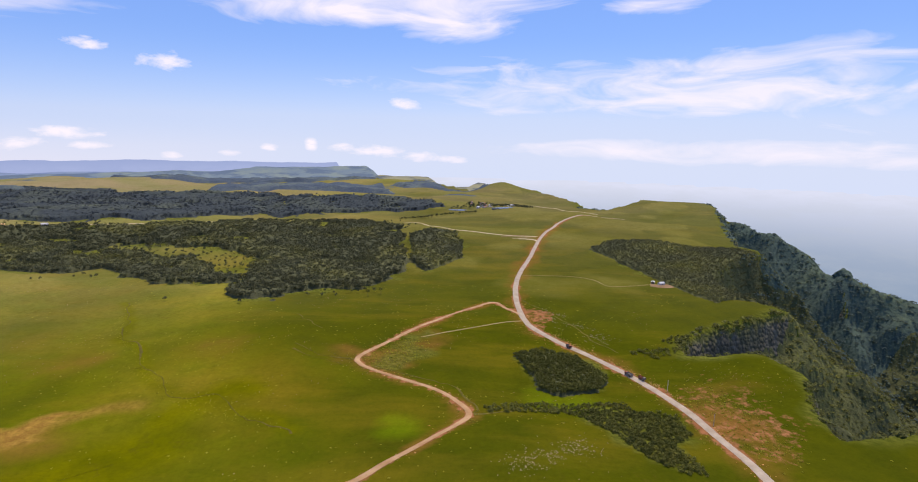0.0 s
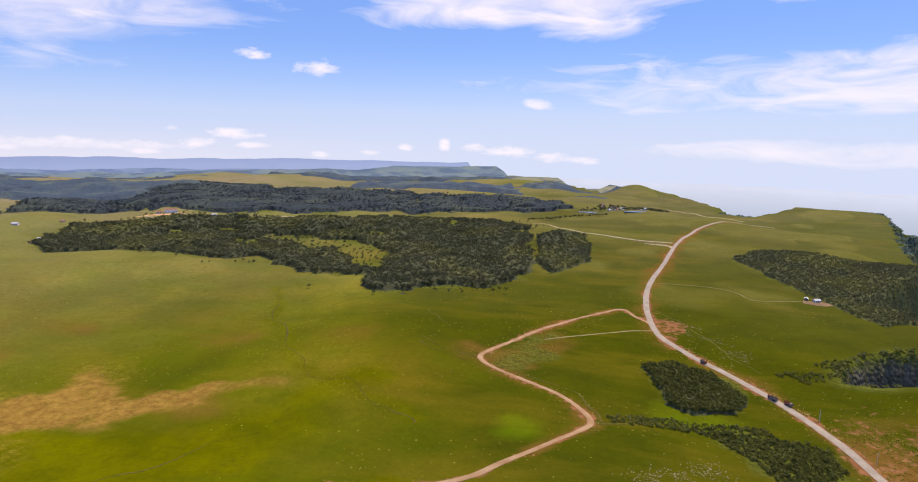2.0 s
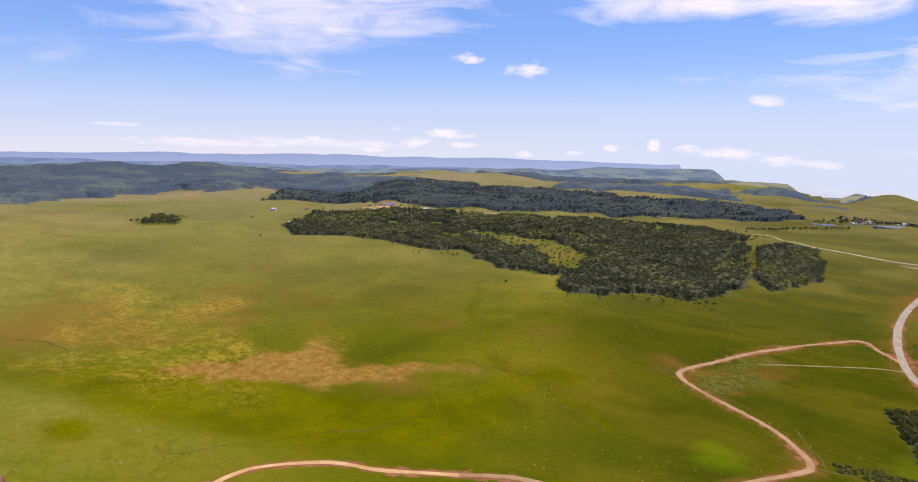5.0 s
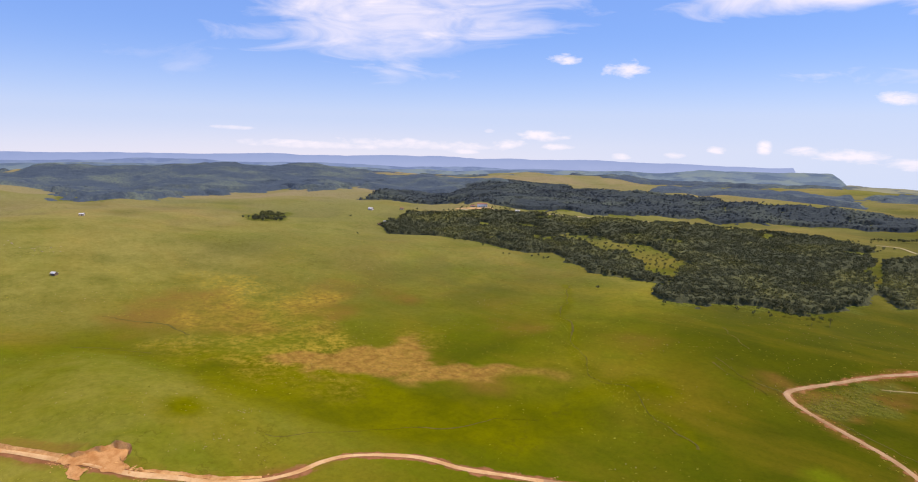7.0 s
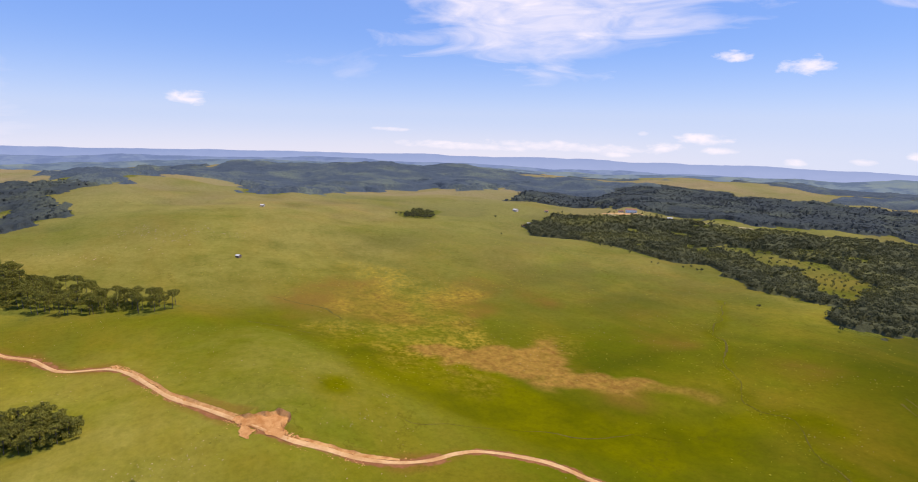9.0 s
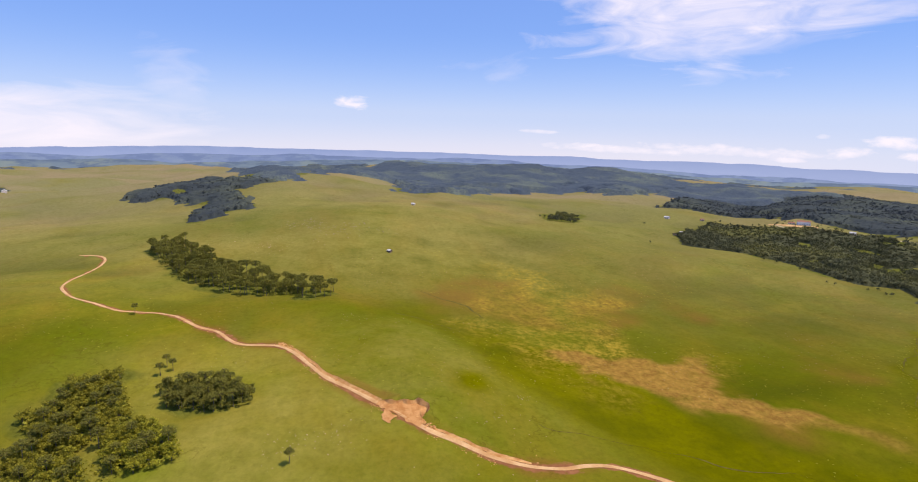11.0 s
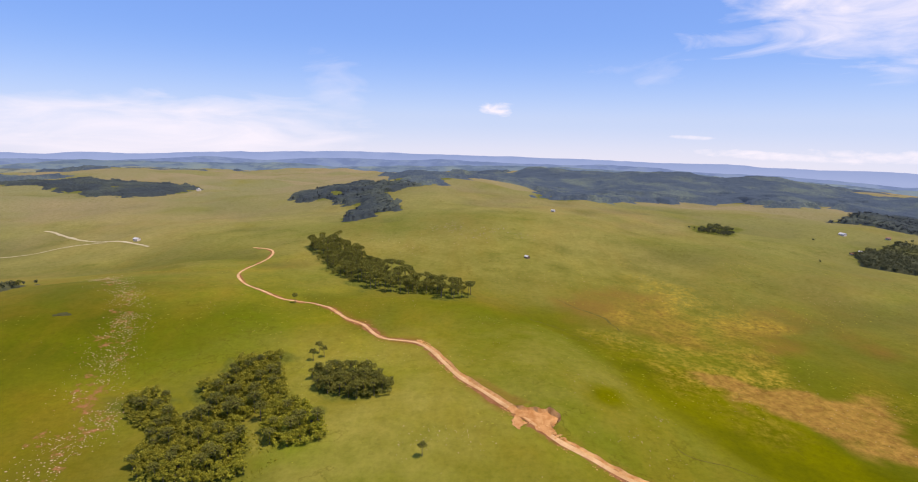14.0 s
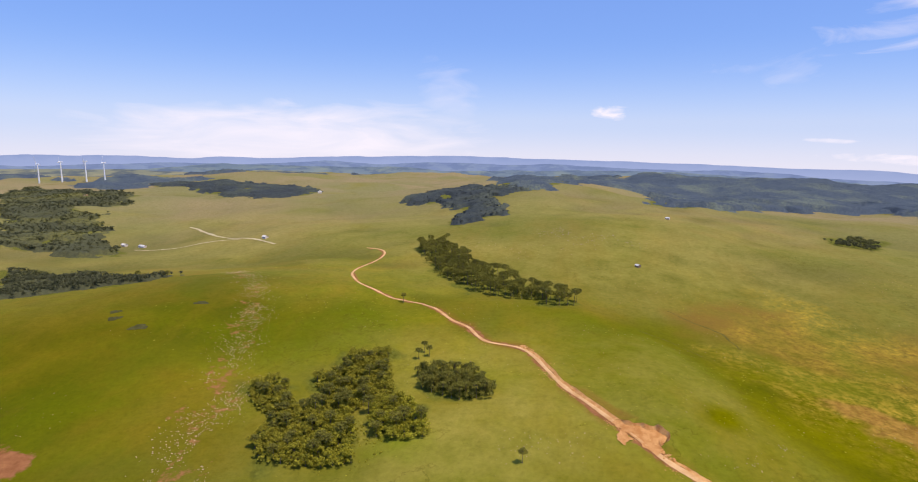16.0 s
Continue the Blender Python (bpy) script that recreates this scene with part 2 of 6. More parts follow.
def leaf_nodes(dark, light, gold):
    def build(nodes, links, skin):
        geo = nodes.new("ShaderNodeNewGeometry").outputs["Random Per Island"]
        own = nodes.new("ShaderNodeObjectInfo").outputs["Random"]
        wide = node_noise(nodes, links, 130, 4, 0.55, 6)
        fine = node_noise(nodes, links, 1.3, 3, 0.7, 1)
        col = node_mix(nodes, links, node_ramp(nodes, links, geo, 0.1, 0.95), dark, light)
        col = node_mix(nodes, links, node_times(nodes, links, node_ramp(nodes, links, wide, 0.48, 0.64), node_ramp(nodes, links, geo, 0.1, 0.8)), col, gold)
        col = node_mix(nodes, links, node_times(nodes, links, own, 0.35), col, dark)
        col = node_mix(nodes, links, node_times(nodes, links, node_ramp(nodes, links, fine, 0.45, 0.7), 0.35), col, tuple(0.6 * v for v in dark))
        links.new(col, skin.inputs["Base Color"])
        through_leaf = nodes.new("ShaderNodeBsdfTranslucent")
        links.new(col, through_leaf.inputs["Color"])
        both = nodes.new("ShaderNodeMixShader")
        both.inputs[0].default_value = 0.4
        links.new(skin.outputs[0], both.inputs[1]), links.new(through_leaf.outputs[0], both.inputs[2])
        links.new(both.outputs[0], nodes["Material Output"].inputs["Surface"])
    return build


def canopy_nodes(dark, light, gold):
    """A closed roof of leaves: crowns a few metres across, lighter stands here and there."""
    def build(nodes, links, skin):
        wide = node_noise(nodes, links, 130, 4, 0.55, 6)
        crown_tone = node_noise(nodes, links, 5.5, 4, 0.65, 12)
        fleck = node_noise(nodes, links, 1.6, 3, 0.7, 1)
        stand = node_noise(nodes, links, 42, 5, 0.65, 17)
        col = node_mix(nodes, links, node_ramp(nodes, links, crown_tone, 0.36, 0.64), dark, light)
        col = node_mix(nodes, links, node_times(nodes, links, node_ramp(nodes, links, stand, 0.36, 0.66), 0.55), col, light)
        col = node_mix(nodes, links, node_times(nodes, links, node_ramp(nodes, links, stand, 0.3, 0.5, (1, 1, 1), (0, 0, 0)), 0.5), col, dark)
        col = node_mix(nodes, links, node_times(nodes, links, node_ramp(nodes, links, wide, 0.48, 0.66), node_ramp(nodes, links, crown_tone, 0.3, 0.65)), col, gold)
        col = node_mix(nodes, links, node_times(nodes, links, node_ramp(nodes, links, fleck, 0.45, 0.7), 0.4), col, tuple(0.6 * v for v in dark))
        links.new(col, skin.inputs["Base Color"])
        node_bump(nodes, links, skin, crown_tone, 0.8, 2.0)
    return build


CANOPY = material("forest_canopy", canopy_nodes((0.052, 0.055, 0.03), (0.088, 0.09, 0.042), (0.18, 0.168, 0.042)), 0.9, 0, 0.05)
# far canopies: haze painted into the greens as a blue tint
CANOPY_FAR_HAZE = material("hazed_forest_canopy", canopy_nodes((0.032, 0.04, 0.044), (0.056, 0.067, 0.064), (0.1, 0.112, 0.072)), 0.9, 0, 0.05)
# sun and shade on the far hills also go into these tones
CANOPY_DISTANT_HAZE = material("hazed_distant_canopy", canopy_nodes((0.046, 0.062, 0.088), (0.08, 0.103, 0.118), (0.15, 0.175, 0.125)), 0.9, 0, 0.05)
LEAF = material("broad_leaves", leaf_nodes((0.084, 0.087, 0.046), (0.135, 0.135, 0.06), (0.235, 0.22, 0.052)), 0.85, 0, 0.05)
LEAF_NEAR = material("grove_leaves", leaf_nodes((0.24, 0.215, 0.028), (0.46, 0.41, 0.052), (0.48, 0.455, 0.042)), 0.9, 0, 0.02)
# far leaves greyed and blued to carry the haze
LEAF_FAR_HAZE = material("hazed_far_leaves", leaf_nodes((0.066, 0.076, 0.082), (0.1, 0.112, 0.104), (0.145, 0.155, 0.1)), 0.85, 0, 0.05)
PINE_LEAF = material("pine_needles", leaf_nodes((0.165, 0.155, 0.034), (0.31, 0.288, 0.06), (0.35, 0.32, 0.06)), 0.9, 0, 0.02)
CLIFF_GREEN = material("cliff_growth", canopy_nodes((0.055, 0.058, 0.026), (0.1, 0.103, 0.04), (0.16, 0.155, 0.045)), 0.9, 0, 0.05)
# copy of the cliff green for the far spur, haze tinted in
CLIFF_FAR_HAZE = material("hazed_spur_growth", canopy_nodes((0.05, 0.074, 0.064), (0.088, 0.122, 0.085), (0.14, 0.17, 0.08)), 0.9, 0, 0.05)
CLIFF_LEAF = material("cliff_leaves", leaf_nodes((0.09, 0.094, 0.032), (0.17, 0.17, 0.05), (0.25, 0.24, 0.055)), 0.85, 0, 0.05)
THICKET_LEAF = material("thicket_leaves", leaf_nodes((0.09, 0.095, 0.024), (0.17, 0.165, 0.042), (0.24, 0.23, 0.045)), 0.85, 0, 0.05)
# cliff leaves again, blued by painted haze for the far spur
SPUR_LEAF_HAZE = material("hazed_spur_leaves", leaf_nodes((0.085, 0.115, 0.1), (0.14, 0.175, 0.13), (0.2, 0.225, 0.11)), 0.85, 0, 0.05)
BARK = material("bark", plain((0.1, 0.075, 0.055), (0.2, 0.17, 0.14), 1.2, 0.05))
GRAVEL = material("gravel_road", plain((0.31, 0.245, 0.17), (0.43, 0.35, 0.255), 9, 0.06, 2, (0.25, 0.19, 0.15)))
CREAM_DIRT = material("cream_dirt", plain((0.5, 0.265, 0.1), (0.66, 0.42, 0.2), 12, 0.08, 7, (0.36, 0.17, 0.07)))
DIRT = material("dirt_road", plain((0.33, 0.185, 0.085), (0.46, 0.29, 0.15), 12, 0.08, 7, (0.27, 0.13, 0.06)))
TRACK_DIRT = material("worn_track", plain((0.2, 0.155, 0.05), (0.3, 0.23, 0.09), 8, 0.05, 3, (0.15, 0.12, 0.03)))
PALE_DIRT = material("pale_track", plain((0.4, 0.31, 0.17), (0.5, 0.42, 0.25), 10, 0.05, 3, (0.3, 0.24, 0.12)))
CUT_EARTH = material("cut_earth", plain((0.46, 0.2, 0.06), (0.66, 0.37, 0.14), 3.5, 0.3, 5, (0.24, 0.09, 0.03)))
PIT_EARTH = material("pit_earth", plain((0.42, 0.175, 0.052), (0.6, 0.31, 0.115), 5, 0.3, 9, (0.27, 0.1, 0.03)))
DITCH_EARTH = material("ditch_earth", plain((0.07, 0.062, 0.01), (0.14, 0.11, 0.018), 4, 0.2, 5))
STONE = material("field_stone", plain((0.33, 0.22, 0.125), (0.5, 0.36, 0.22), 2.5, 0.1, 5, (0.21, 0.14, 0.08)), 1.0, 0, 0.0)
STONE_PALE = material("pale_stone", plain((0.24, 0.18, 0.11), (0.36, 0.28, 0.18), 2.5, 0.1, 5, (0.16, 0.11, 0.07)), 1.0, 0, 0.0)
WHITE = material("white_paint", plain((0.76, 0.76, 0.76), (0.82, 0.82, 0.81), 5, 0, 3, (0.7, 0.7, 0.7)), 0.45)
PLASTER = material("plaster", plain((0.66, 0.55, 0.46), (0.78, 0.68, 0.59), 2, 0.01, 3, (0.58, 0.5, 0.43)), 0.85)
ROOF_RED = material("clay_roof", plain((0.28, 0.13, 0.08), (0.38, 0.2, 0.13), 1.5, 0.03, 8), 0.85)
ROOF_GREY = material("metal_roof", plain((0.5, 0.47, 0.44), (0.62, 0.59, 0.55), 3, 0.02, 8, (0.4, 0.36, 0.32)), 0.8, 0.0)
TIMBER = material("weathered_timber", plain((0.17, 0.11, 0.07), (0.28, 0.2, 0.14), 0.8, 0.02, 8), 0.85)
DARK = material("dark_glass", plain((0.02, 0.025, 0.03), (0.035, 0.04, 0.045), 2, 0, 8), 0.15)
RUBBER = material("tyre_rubber", plain((0.02, 0.02, 0.02), (0.04, 0.035, 0.03), 0.5, 0, 8), 0.9)
TRUCK_RED = material("truck_red", plain((0.3, 0.1, 0.055), (0.38, 0.16, 0.09), 1, 0, 8), 0.9)
TRUCK_GREY = material("truck_grey", plain((0.24, 0.18, 0.13), (0.34, 0.26, 0.19), 1, 0, 8), 0.9)
WATER = material("pond_water", plain((0.1, 0.11, 0.11), (0.15, 0.155, 0.15), 40, 0, 8), 0.25, 0, 0.4)
MUD = material("muddy_pool", plain((0.05, 0.05, 0.016), (0.085, 0.078, 0.028), 4, 0, 8), 0.9, 0, 0.02)
FURROW = material("ploughed_earth", plain((0.2, 0.12, 0.06), (0.3, 0.19, 0.1), 12, 0.2, 8), 0.95)


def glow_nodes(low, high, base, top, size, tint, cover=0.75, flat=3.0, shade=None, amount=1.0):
    """A distant backdrop: haze and daylight put into its own faint glow, shaded from foot to crest, with flat patches
    of another tone and darker flecks.
    """
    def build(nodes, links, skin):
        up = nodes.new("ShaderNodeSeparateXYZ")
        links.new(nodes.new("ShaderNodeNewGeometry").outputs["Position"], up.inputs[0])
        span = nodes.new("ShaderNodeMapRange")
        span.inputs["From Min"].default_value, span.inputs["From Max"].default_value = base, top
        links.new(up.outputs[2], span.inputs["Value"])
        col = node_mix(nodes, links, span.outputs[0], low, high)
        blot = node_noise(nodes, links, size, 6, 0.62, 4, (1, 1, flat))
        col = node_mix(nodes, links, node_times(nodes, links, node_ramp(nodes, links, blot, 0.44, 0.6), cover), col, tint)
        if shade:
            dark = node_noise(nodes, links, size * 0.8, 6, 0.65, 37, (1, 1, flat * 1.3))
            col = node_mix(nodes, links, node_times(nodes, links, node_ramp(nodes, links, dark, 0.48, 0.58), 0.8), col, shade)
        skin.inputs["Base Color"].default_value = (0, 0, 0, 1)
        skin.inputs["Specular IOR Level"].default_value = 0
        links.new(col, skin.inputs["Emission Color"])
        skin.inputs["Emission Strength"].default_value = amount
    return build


# glowing tones with the haze painted in, paler and bluer farther out
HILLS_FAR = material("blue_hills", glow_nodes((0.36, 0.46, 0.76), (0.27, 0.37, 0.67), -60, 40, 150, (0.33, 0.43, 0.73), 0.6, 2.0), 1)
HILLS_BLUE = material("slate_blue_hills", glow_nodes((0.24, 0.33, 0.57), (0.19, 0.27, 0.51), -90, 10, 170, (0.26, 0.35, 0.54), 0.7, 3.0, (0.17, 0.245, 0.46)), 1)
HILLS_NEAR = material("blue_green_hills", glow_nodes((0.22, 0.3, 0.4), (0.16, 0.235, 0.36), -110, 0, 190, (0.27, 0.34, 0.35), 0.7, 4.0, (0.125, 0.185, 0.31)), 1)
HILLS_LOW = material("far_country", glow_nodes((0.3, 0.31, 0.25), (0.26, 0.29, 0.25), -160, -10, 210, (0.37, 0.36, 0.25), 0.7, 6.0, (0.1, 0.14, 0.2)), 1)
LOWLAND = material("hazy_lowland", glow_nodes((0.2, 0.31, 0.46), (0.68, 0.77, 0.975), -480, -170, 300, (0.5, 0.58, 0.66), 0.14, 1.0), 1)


# ---- the lie of the land ----
def lattice(ix, iy, seed):
    h = (ix * 374761393 + iy * 668265263 + seed * 974634541) & 0xFFFFFFFF
    h = ((h ^ (h >> 13)) * 1274126177) & 0xFFFFFFFF
    return ((h ^ (h >> 16)) & 0xFFFF) / 32767.5 - 1.0


def smooth_noise(x, y, size, seed):
    """Value noise between -1 and 1 with cells of that size, for arrays."""
    u, v = x / size, y / size
    iu, iv = np.floor(u).astype(np.int64), np.floor(v).astype(np.int64)
    fu, fv = u - iu, v - iv
    fu, fv = fu * fu * (3 - 2 * fu), fv * fv * (3 - 2 * fv)
    a, b = lattice(iu, iv, seed), lattice(iu + 1, iv, seed)
    c, d = lattice(iu, iv + 1, seed), lattice(iu + 1, iv + 1, seed)
    return (a + (b - a) * fu) * (1 - fv) + (c + (d - c) * fu) * fv


def fbm(x, y, size, seed, octaves=4):
    total, amp = 0.0, 1.0
    for k in range(octaves):
        total = total + amp * smooth_noise(x, y, size / 2 ** k, seed + 17 * k)
        amp *= 0.5
    return total


def inside(x, y, ring):
    """Which of the points lie in the polygon."""
    res = np.zeros(np.shape(x), bool)
    n = len(ring)
    for k in range(n):
        (x0, y0), (x1, y1) = ring[k], ring[(k + 1) % n]
        if y0 != y1:
            res ^= ((y0 > y) != (y1 > y)) & (x < (x1 - x0) * (y - y0) / (y1 - y0) + x0)
    return res


def along(x, y, line):
    """Distance to a polyline, and how far along it (0 to 1 per leg) the nearest point is."""
    best, where = np.full(np.shape(x), 1e9), np.zeros(np.shape(x))
    for k in range(len(line) - 1):
        (x0, y0), (x1, y1) = line[k][:2], line[k + 1][:2]
        dx, dy = x1 - x0, y1 - y0
        s = np.clip(((x - x0) * dx + (y - y0) * dy) / (dx * dx + dy * dy), 0, 1)
        d = np.hypot(x - x0 - s * dx, y - y0 - s * dy)
        where = np.where(d < best, k + s, where)
        best = np.minimum(best, d)
    return best, where


def rim(x, y, ring):
    """Signed distance to a polygon: negative inside."""
    d, _ = along(x, y, list(ring) + [ring[0]])
    return np.where(inside(x, y, ring), -d, d)


# the edge of the tableland, from the south round to the far north
TABLE = [(900, -4950), (620, -600), (420, 60), (330, 270), (300, 335), (236, 318), (246, 372), (268, 420), (262, 456),
         (222, 452), (196, 462), (200, 500), (236, 545), (300, 575), (362, 612), (330, 660), (342, 760), (420, 850),
         (505, 930), (500, 1010), (560, 1200), (640, 1400), (705, 1560), (700, 1745), (560, 1740), (400, 1570),
         (345, 1650), (370, 1990), (300, 2080), (330, 2480), (150, 2640), (-120, 2900), (-450, 3290),
         (-640, 3900), (-830, 4900), (-4950, 4950), (-4950, -4950)]
# spurs below the edge: x, y, height of the crest
LONG_SPUR = [(661, 1380, -5), (686, 1356, -9), (711, 1321, -24), (728, 1289, -21), (735, 1262, -37), (745, 1209, -53), (753, 1156, -70), (755, 1119, -78), (759, 1092, -64), (774, 1070, -77), (795, 1041, -89), (829, 988, -101), (990, 820, -170), (1250, 700, -300)]
SIDE_SPURS = [[(759, 1092, -64), (730, 1000, -150), (690, 900, -260)],
         [(728, 1289, -21), (670, 1180, -120), (630, 1060, -240)],
         [(262, 430, -6), (330, 450, -55), (400, 470, -125), (520, 480, -240)],
         [(362, 612, -2), (430, 600, -60), (520, 610, -140), (640, 640, -250)],
         [(505, 930, -2), (560, 900, -70), (620, 860, -160), (680, 800, -260)]]
# rounded hills: x, y, reach along x, reach along y, turn in degrees, height
HILLS = [(-470, -395, 130, 210, 30, 34), (-1330, 150, 420, 260, 10, 34), (-960, 120, 130, 240, 8, 20), (-1780, 30, 300, 220, 0, 34),
         (-920, 1230, 260, 170, 40, 18), (-620, 1900, 520, 200, 25, 9), (-1500, 1750, 420, 200, 35, 14), (650, 1590, 150, 150, 0, 17),
         (190, 2430, 150, 120, 0, 14)]
MORE_HILLS = [(-2240, 960, 190, 430, -25, 52), (-2500, 250, 220, 300, 10, 20), (-2300, 2700, 800, 350, 30, 6),
         (-2450, -1250, 480, 320, 30, 22), (-150, 420, 120, 90, 0, 7), (-330, 90, 110, 90, 0, 9), (60, 250, 90, 60, 0, 6),
         (-2100, -2150, 500, 320, 40, 16), (245, 430, 34, 40, 0, 7), (-900, -700, 260, 160, 45, -14), (-560, 420, 260, 170, 30, -7)]
KNOLLS = [(-385, 112, 88, 52, 28, 8), (-535, 70, 75, 48, 20, 7), (-640, 372, 52, 24, 35, 4), (20, 300, 60, 36, 10, 5), (-300, 30, 70, 60, 0, 5),
          (-430, -40, 60, 70, 0, 5), (-120, 520, 90, 60, 30, 6), (-300, 620, 110, 60, 40, 5), (-780, 150, 90, 120, 10, 8), (-700, 480, 120, 60, 30, 6)]
# a damp hollow winding between the knolls down to the valley floor
VALE = [(-620, 100), (-560, 118), (-491, 152), (-430, 172), (-372, 172), (-318, 190), (-270, 215), (-225, 250), (-180, 300)]
BLUFFS = [(165, 2425, 62, 120, 0, 36), (282, 2050, 40, 60, 0, 15), (15, 2400, 80, 220, 0, -16), (320, 2320, 55, 130, 0, -14)]
DIPS = [(360, 1660, 170, 170, 0, -19), (340, 2080, 160, 160, 0, -14), (190, 2560, 220, 200, 0, -24)]


def height(x, y):
    """Height of the ground over the plan, for arrays."""
    x, y = np.asarray(x, float), np.asarray(y, float)
    far = np.hypot(x, y)
    z = 5.0 * fbm(x, y, 420, 3, 3) * np.clip(far / 900, 0.45, 1.6)
    z = z + 1.6 * fbm(x, y, 110, 8, 3) + 0.7 * fbm(x, y, 48, 12, 2)
    z = z + np.clip((far - 2000) / 2200, 0, 1) * (2 + 13 * fbm(x, y, 900, 21, 4))
    z = z + np.clip((far - 620) / 600, 0, 1) * 13 * fbm(x, y, 270, 65, 3)
    # past the last ridges the land sinks away
    north = np.interp(np.degrees(np.arctan2(-x, y)), [44, 58], [1.0, 0.3])
    sink = (1 - north) * 95 * np.clip((far - 2700) / 2200, 0, 1) ** 1.3 + north * 118 * np.clip((far - 1900) / 2500, 0, 1)
    sink = sink + 220 * np.clip((far - 3850) / 700, 0, 1)
    for hx, hy, rx, ry, turn, top in HILLS + MORE_HILLS + KNOLLS + BLUFFS + DIPS:
        c, s = math.cos(radians(turn)), math.sin(radians(turn))
        u, v = (x - hx) * c + (y - hy) * s, -(x - hx) * s + (y - hy) * c
        z = z + top * np.exp(-0.5 * ((u / rx) ** 2 + (v / ry) ** 2))
    d, _ = along(x, y, VALE)
    z = z - 4.5 * np.exp(-0.5 * (d / 34) ** 2)
    ragged = 4 + 10 * np.clip((far - 700) / 500, 0, 1)
    wx, wy = x + ragged * fbm(x, y, 90, 31, 3), y + ragged * fbm(x, y, 90, 37, 3)
    out = rim(wx, wy, TABLE)
    out = np.maximum(out, 0)
    # a rounded lip, a steep rocky step, then long wooded flanks
    drop = np.where(out < 7, out * out / 18, 2.7 + (out - 7) * 1.0)
    drop = drop + 24 * np.clip((out - 7) / 15, 0, 1) ** 1.5 + 16 * np.clip((out - 52) / 14, 0, 1)
    drop = 560 * (1 - np.exp(-drop / 430))
    flank = np.clip(out / 70, 0, 1)
    ribs = np.abs(fbm(x, y, 170, 44, 4))
    z = np.where(out > 0, z * (1 - flank) - drop - flank * (ribs * 46 - 24), z)
    for spur in [LONG_SPUR] + SIDE_SPURS:
        d, s = along(x + 10 * fbm(x, y, 60, 51, 3), y + 10 * fbm(x, y, 60, 57, 3), spur)
        crest = np.interp(s, np.arange(len(spur)), [p[2] for p in spur])
        ridge = crest + 3 * fbm(x, y, 40, 61, 3) - np.where(d < 10, d * d / 20 * 1.1, 5.5 + (d - 10) * 1.12) - np.clip(d / 60, 0, 1) * ribs * 26
        z = np.where(out > 0, np.maximum(z, ridge), z)
    return z - sink


# ---- the ground, one sheet out to the skyline ----
def steps(*stretches):
    """Grid lines: (from, to, spacing) one after another."""
    out = []
    for a, b, gap in stretches:
        out += list(np.linspace(a, b, max(int(round((b - a) / gap)), 1), endpoint=False))
    return np.array(out + [stretches[-1][1]])


GX = steps((-4900, -2600, 60), (-2600, -1400, 24), (-1400, -760, 10), (-760, 320, 5.2), (320, 900, 9), (900, 1500, 24), (1500, 4900, 120))
GY = steps((-4900, -2400, 90), (-2400, -900, 24), (-900, -440, 10), (-440, 700, 5.2), (700, 1500, 9), (1500, 2700, 22), (2700, 4900, 55))
NX, NY = len(GX), len(GY)
PX, PY = np.meshgrid(GX, GY)
PZ = height(PX, PY)


def ground(x, y):
    """Height of the sheet as it is meshed."""
    x, y = np.asarray(x, float), np.asarray(y, float)
    i = np.clip(np.searchsorted(GX, x) - 1, 0, NX - 2)
    j = np.clip(np.searchsorted(GY, y) - 1, 0, NY - 2)
    u, v = (x - GX[i]) / (GX[i + 1] - GX[i]), (y - GY[j]) / (GY[j + 1] - GY[j])
    return (PZ[j, i] * (1 - u) + PZ[j, i + 1] * u) * (1 - v) + (PZ[j + 1, i] * (1 - u) + PZ[j + 1, i + 1] * u) * v


def sheet(name, verts, faces, mat, parent=None, smooth=False):
    """An object from arrays of corners and of faces that all have as many corners."""
    verts, faces = np.asarray(verts, np.float32), np.asarray(faces, np.int32)
    n = faces.shape[1]
    mesh = bpy.data.meshes.new(name)
    mesh.vertices.add(len(verts)), mesh.loops.add(faces.size), mesh.polygons.add(len(faces))
    mesh.vertices.foreach_set("co", verts.ravel())
    mesh.loops.foreach_set("vertex_index", faces.ravel())
    mesh.polygons.foreach_set("loop_start", np.arange(0, faces.size, n, dtype=np.int32))
    if smooth:
        mesh.polygons.foreach_set("use_smooth", np.ones(len(faces), bool))
    mesh.materials.append(mat)
    mesh.update(calc_edges=True)
    ob = new(name, mesh)
    if parent:
        ob.parent = parent
    return ob


def part(name, bm, mat, parent, label=""):
    mesh = bpy.data.meshes.new(name)
    bm.to_mesh(mesh)
    bm.free()
    mesh.materials.append(mat)
    ob = new(name, mesh)
    ob.parent = parent
    return tagged(ob, label)


def soft(x, y, ring, edge):
    """1 well inside a polygon, 0 outside, with a ragged border of that width."""
    near = (x > min(p[0] for p in ring) - 80) & (x < max(p[0] for p in ring) + 80) & (y > min(p[1] for p in ring) - 80) & (y < max(p[1] for p in ring) + 80)
    out = np.zeros(x.shape)
    wob = edge * 1.5 * fbm(x[near], y[near], edge * 2.2, 71, 4)
    out[near] = np.clip(0.5 - (rim(x[near], y[near], ring) + wob) / edge, 0, 1)
    return out


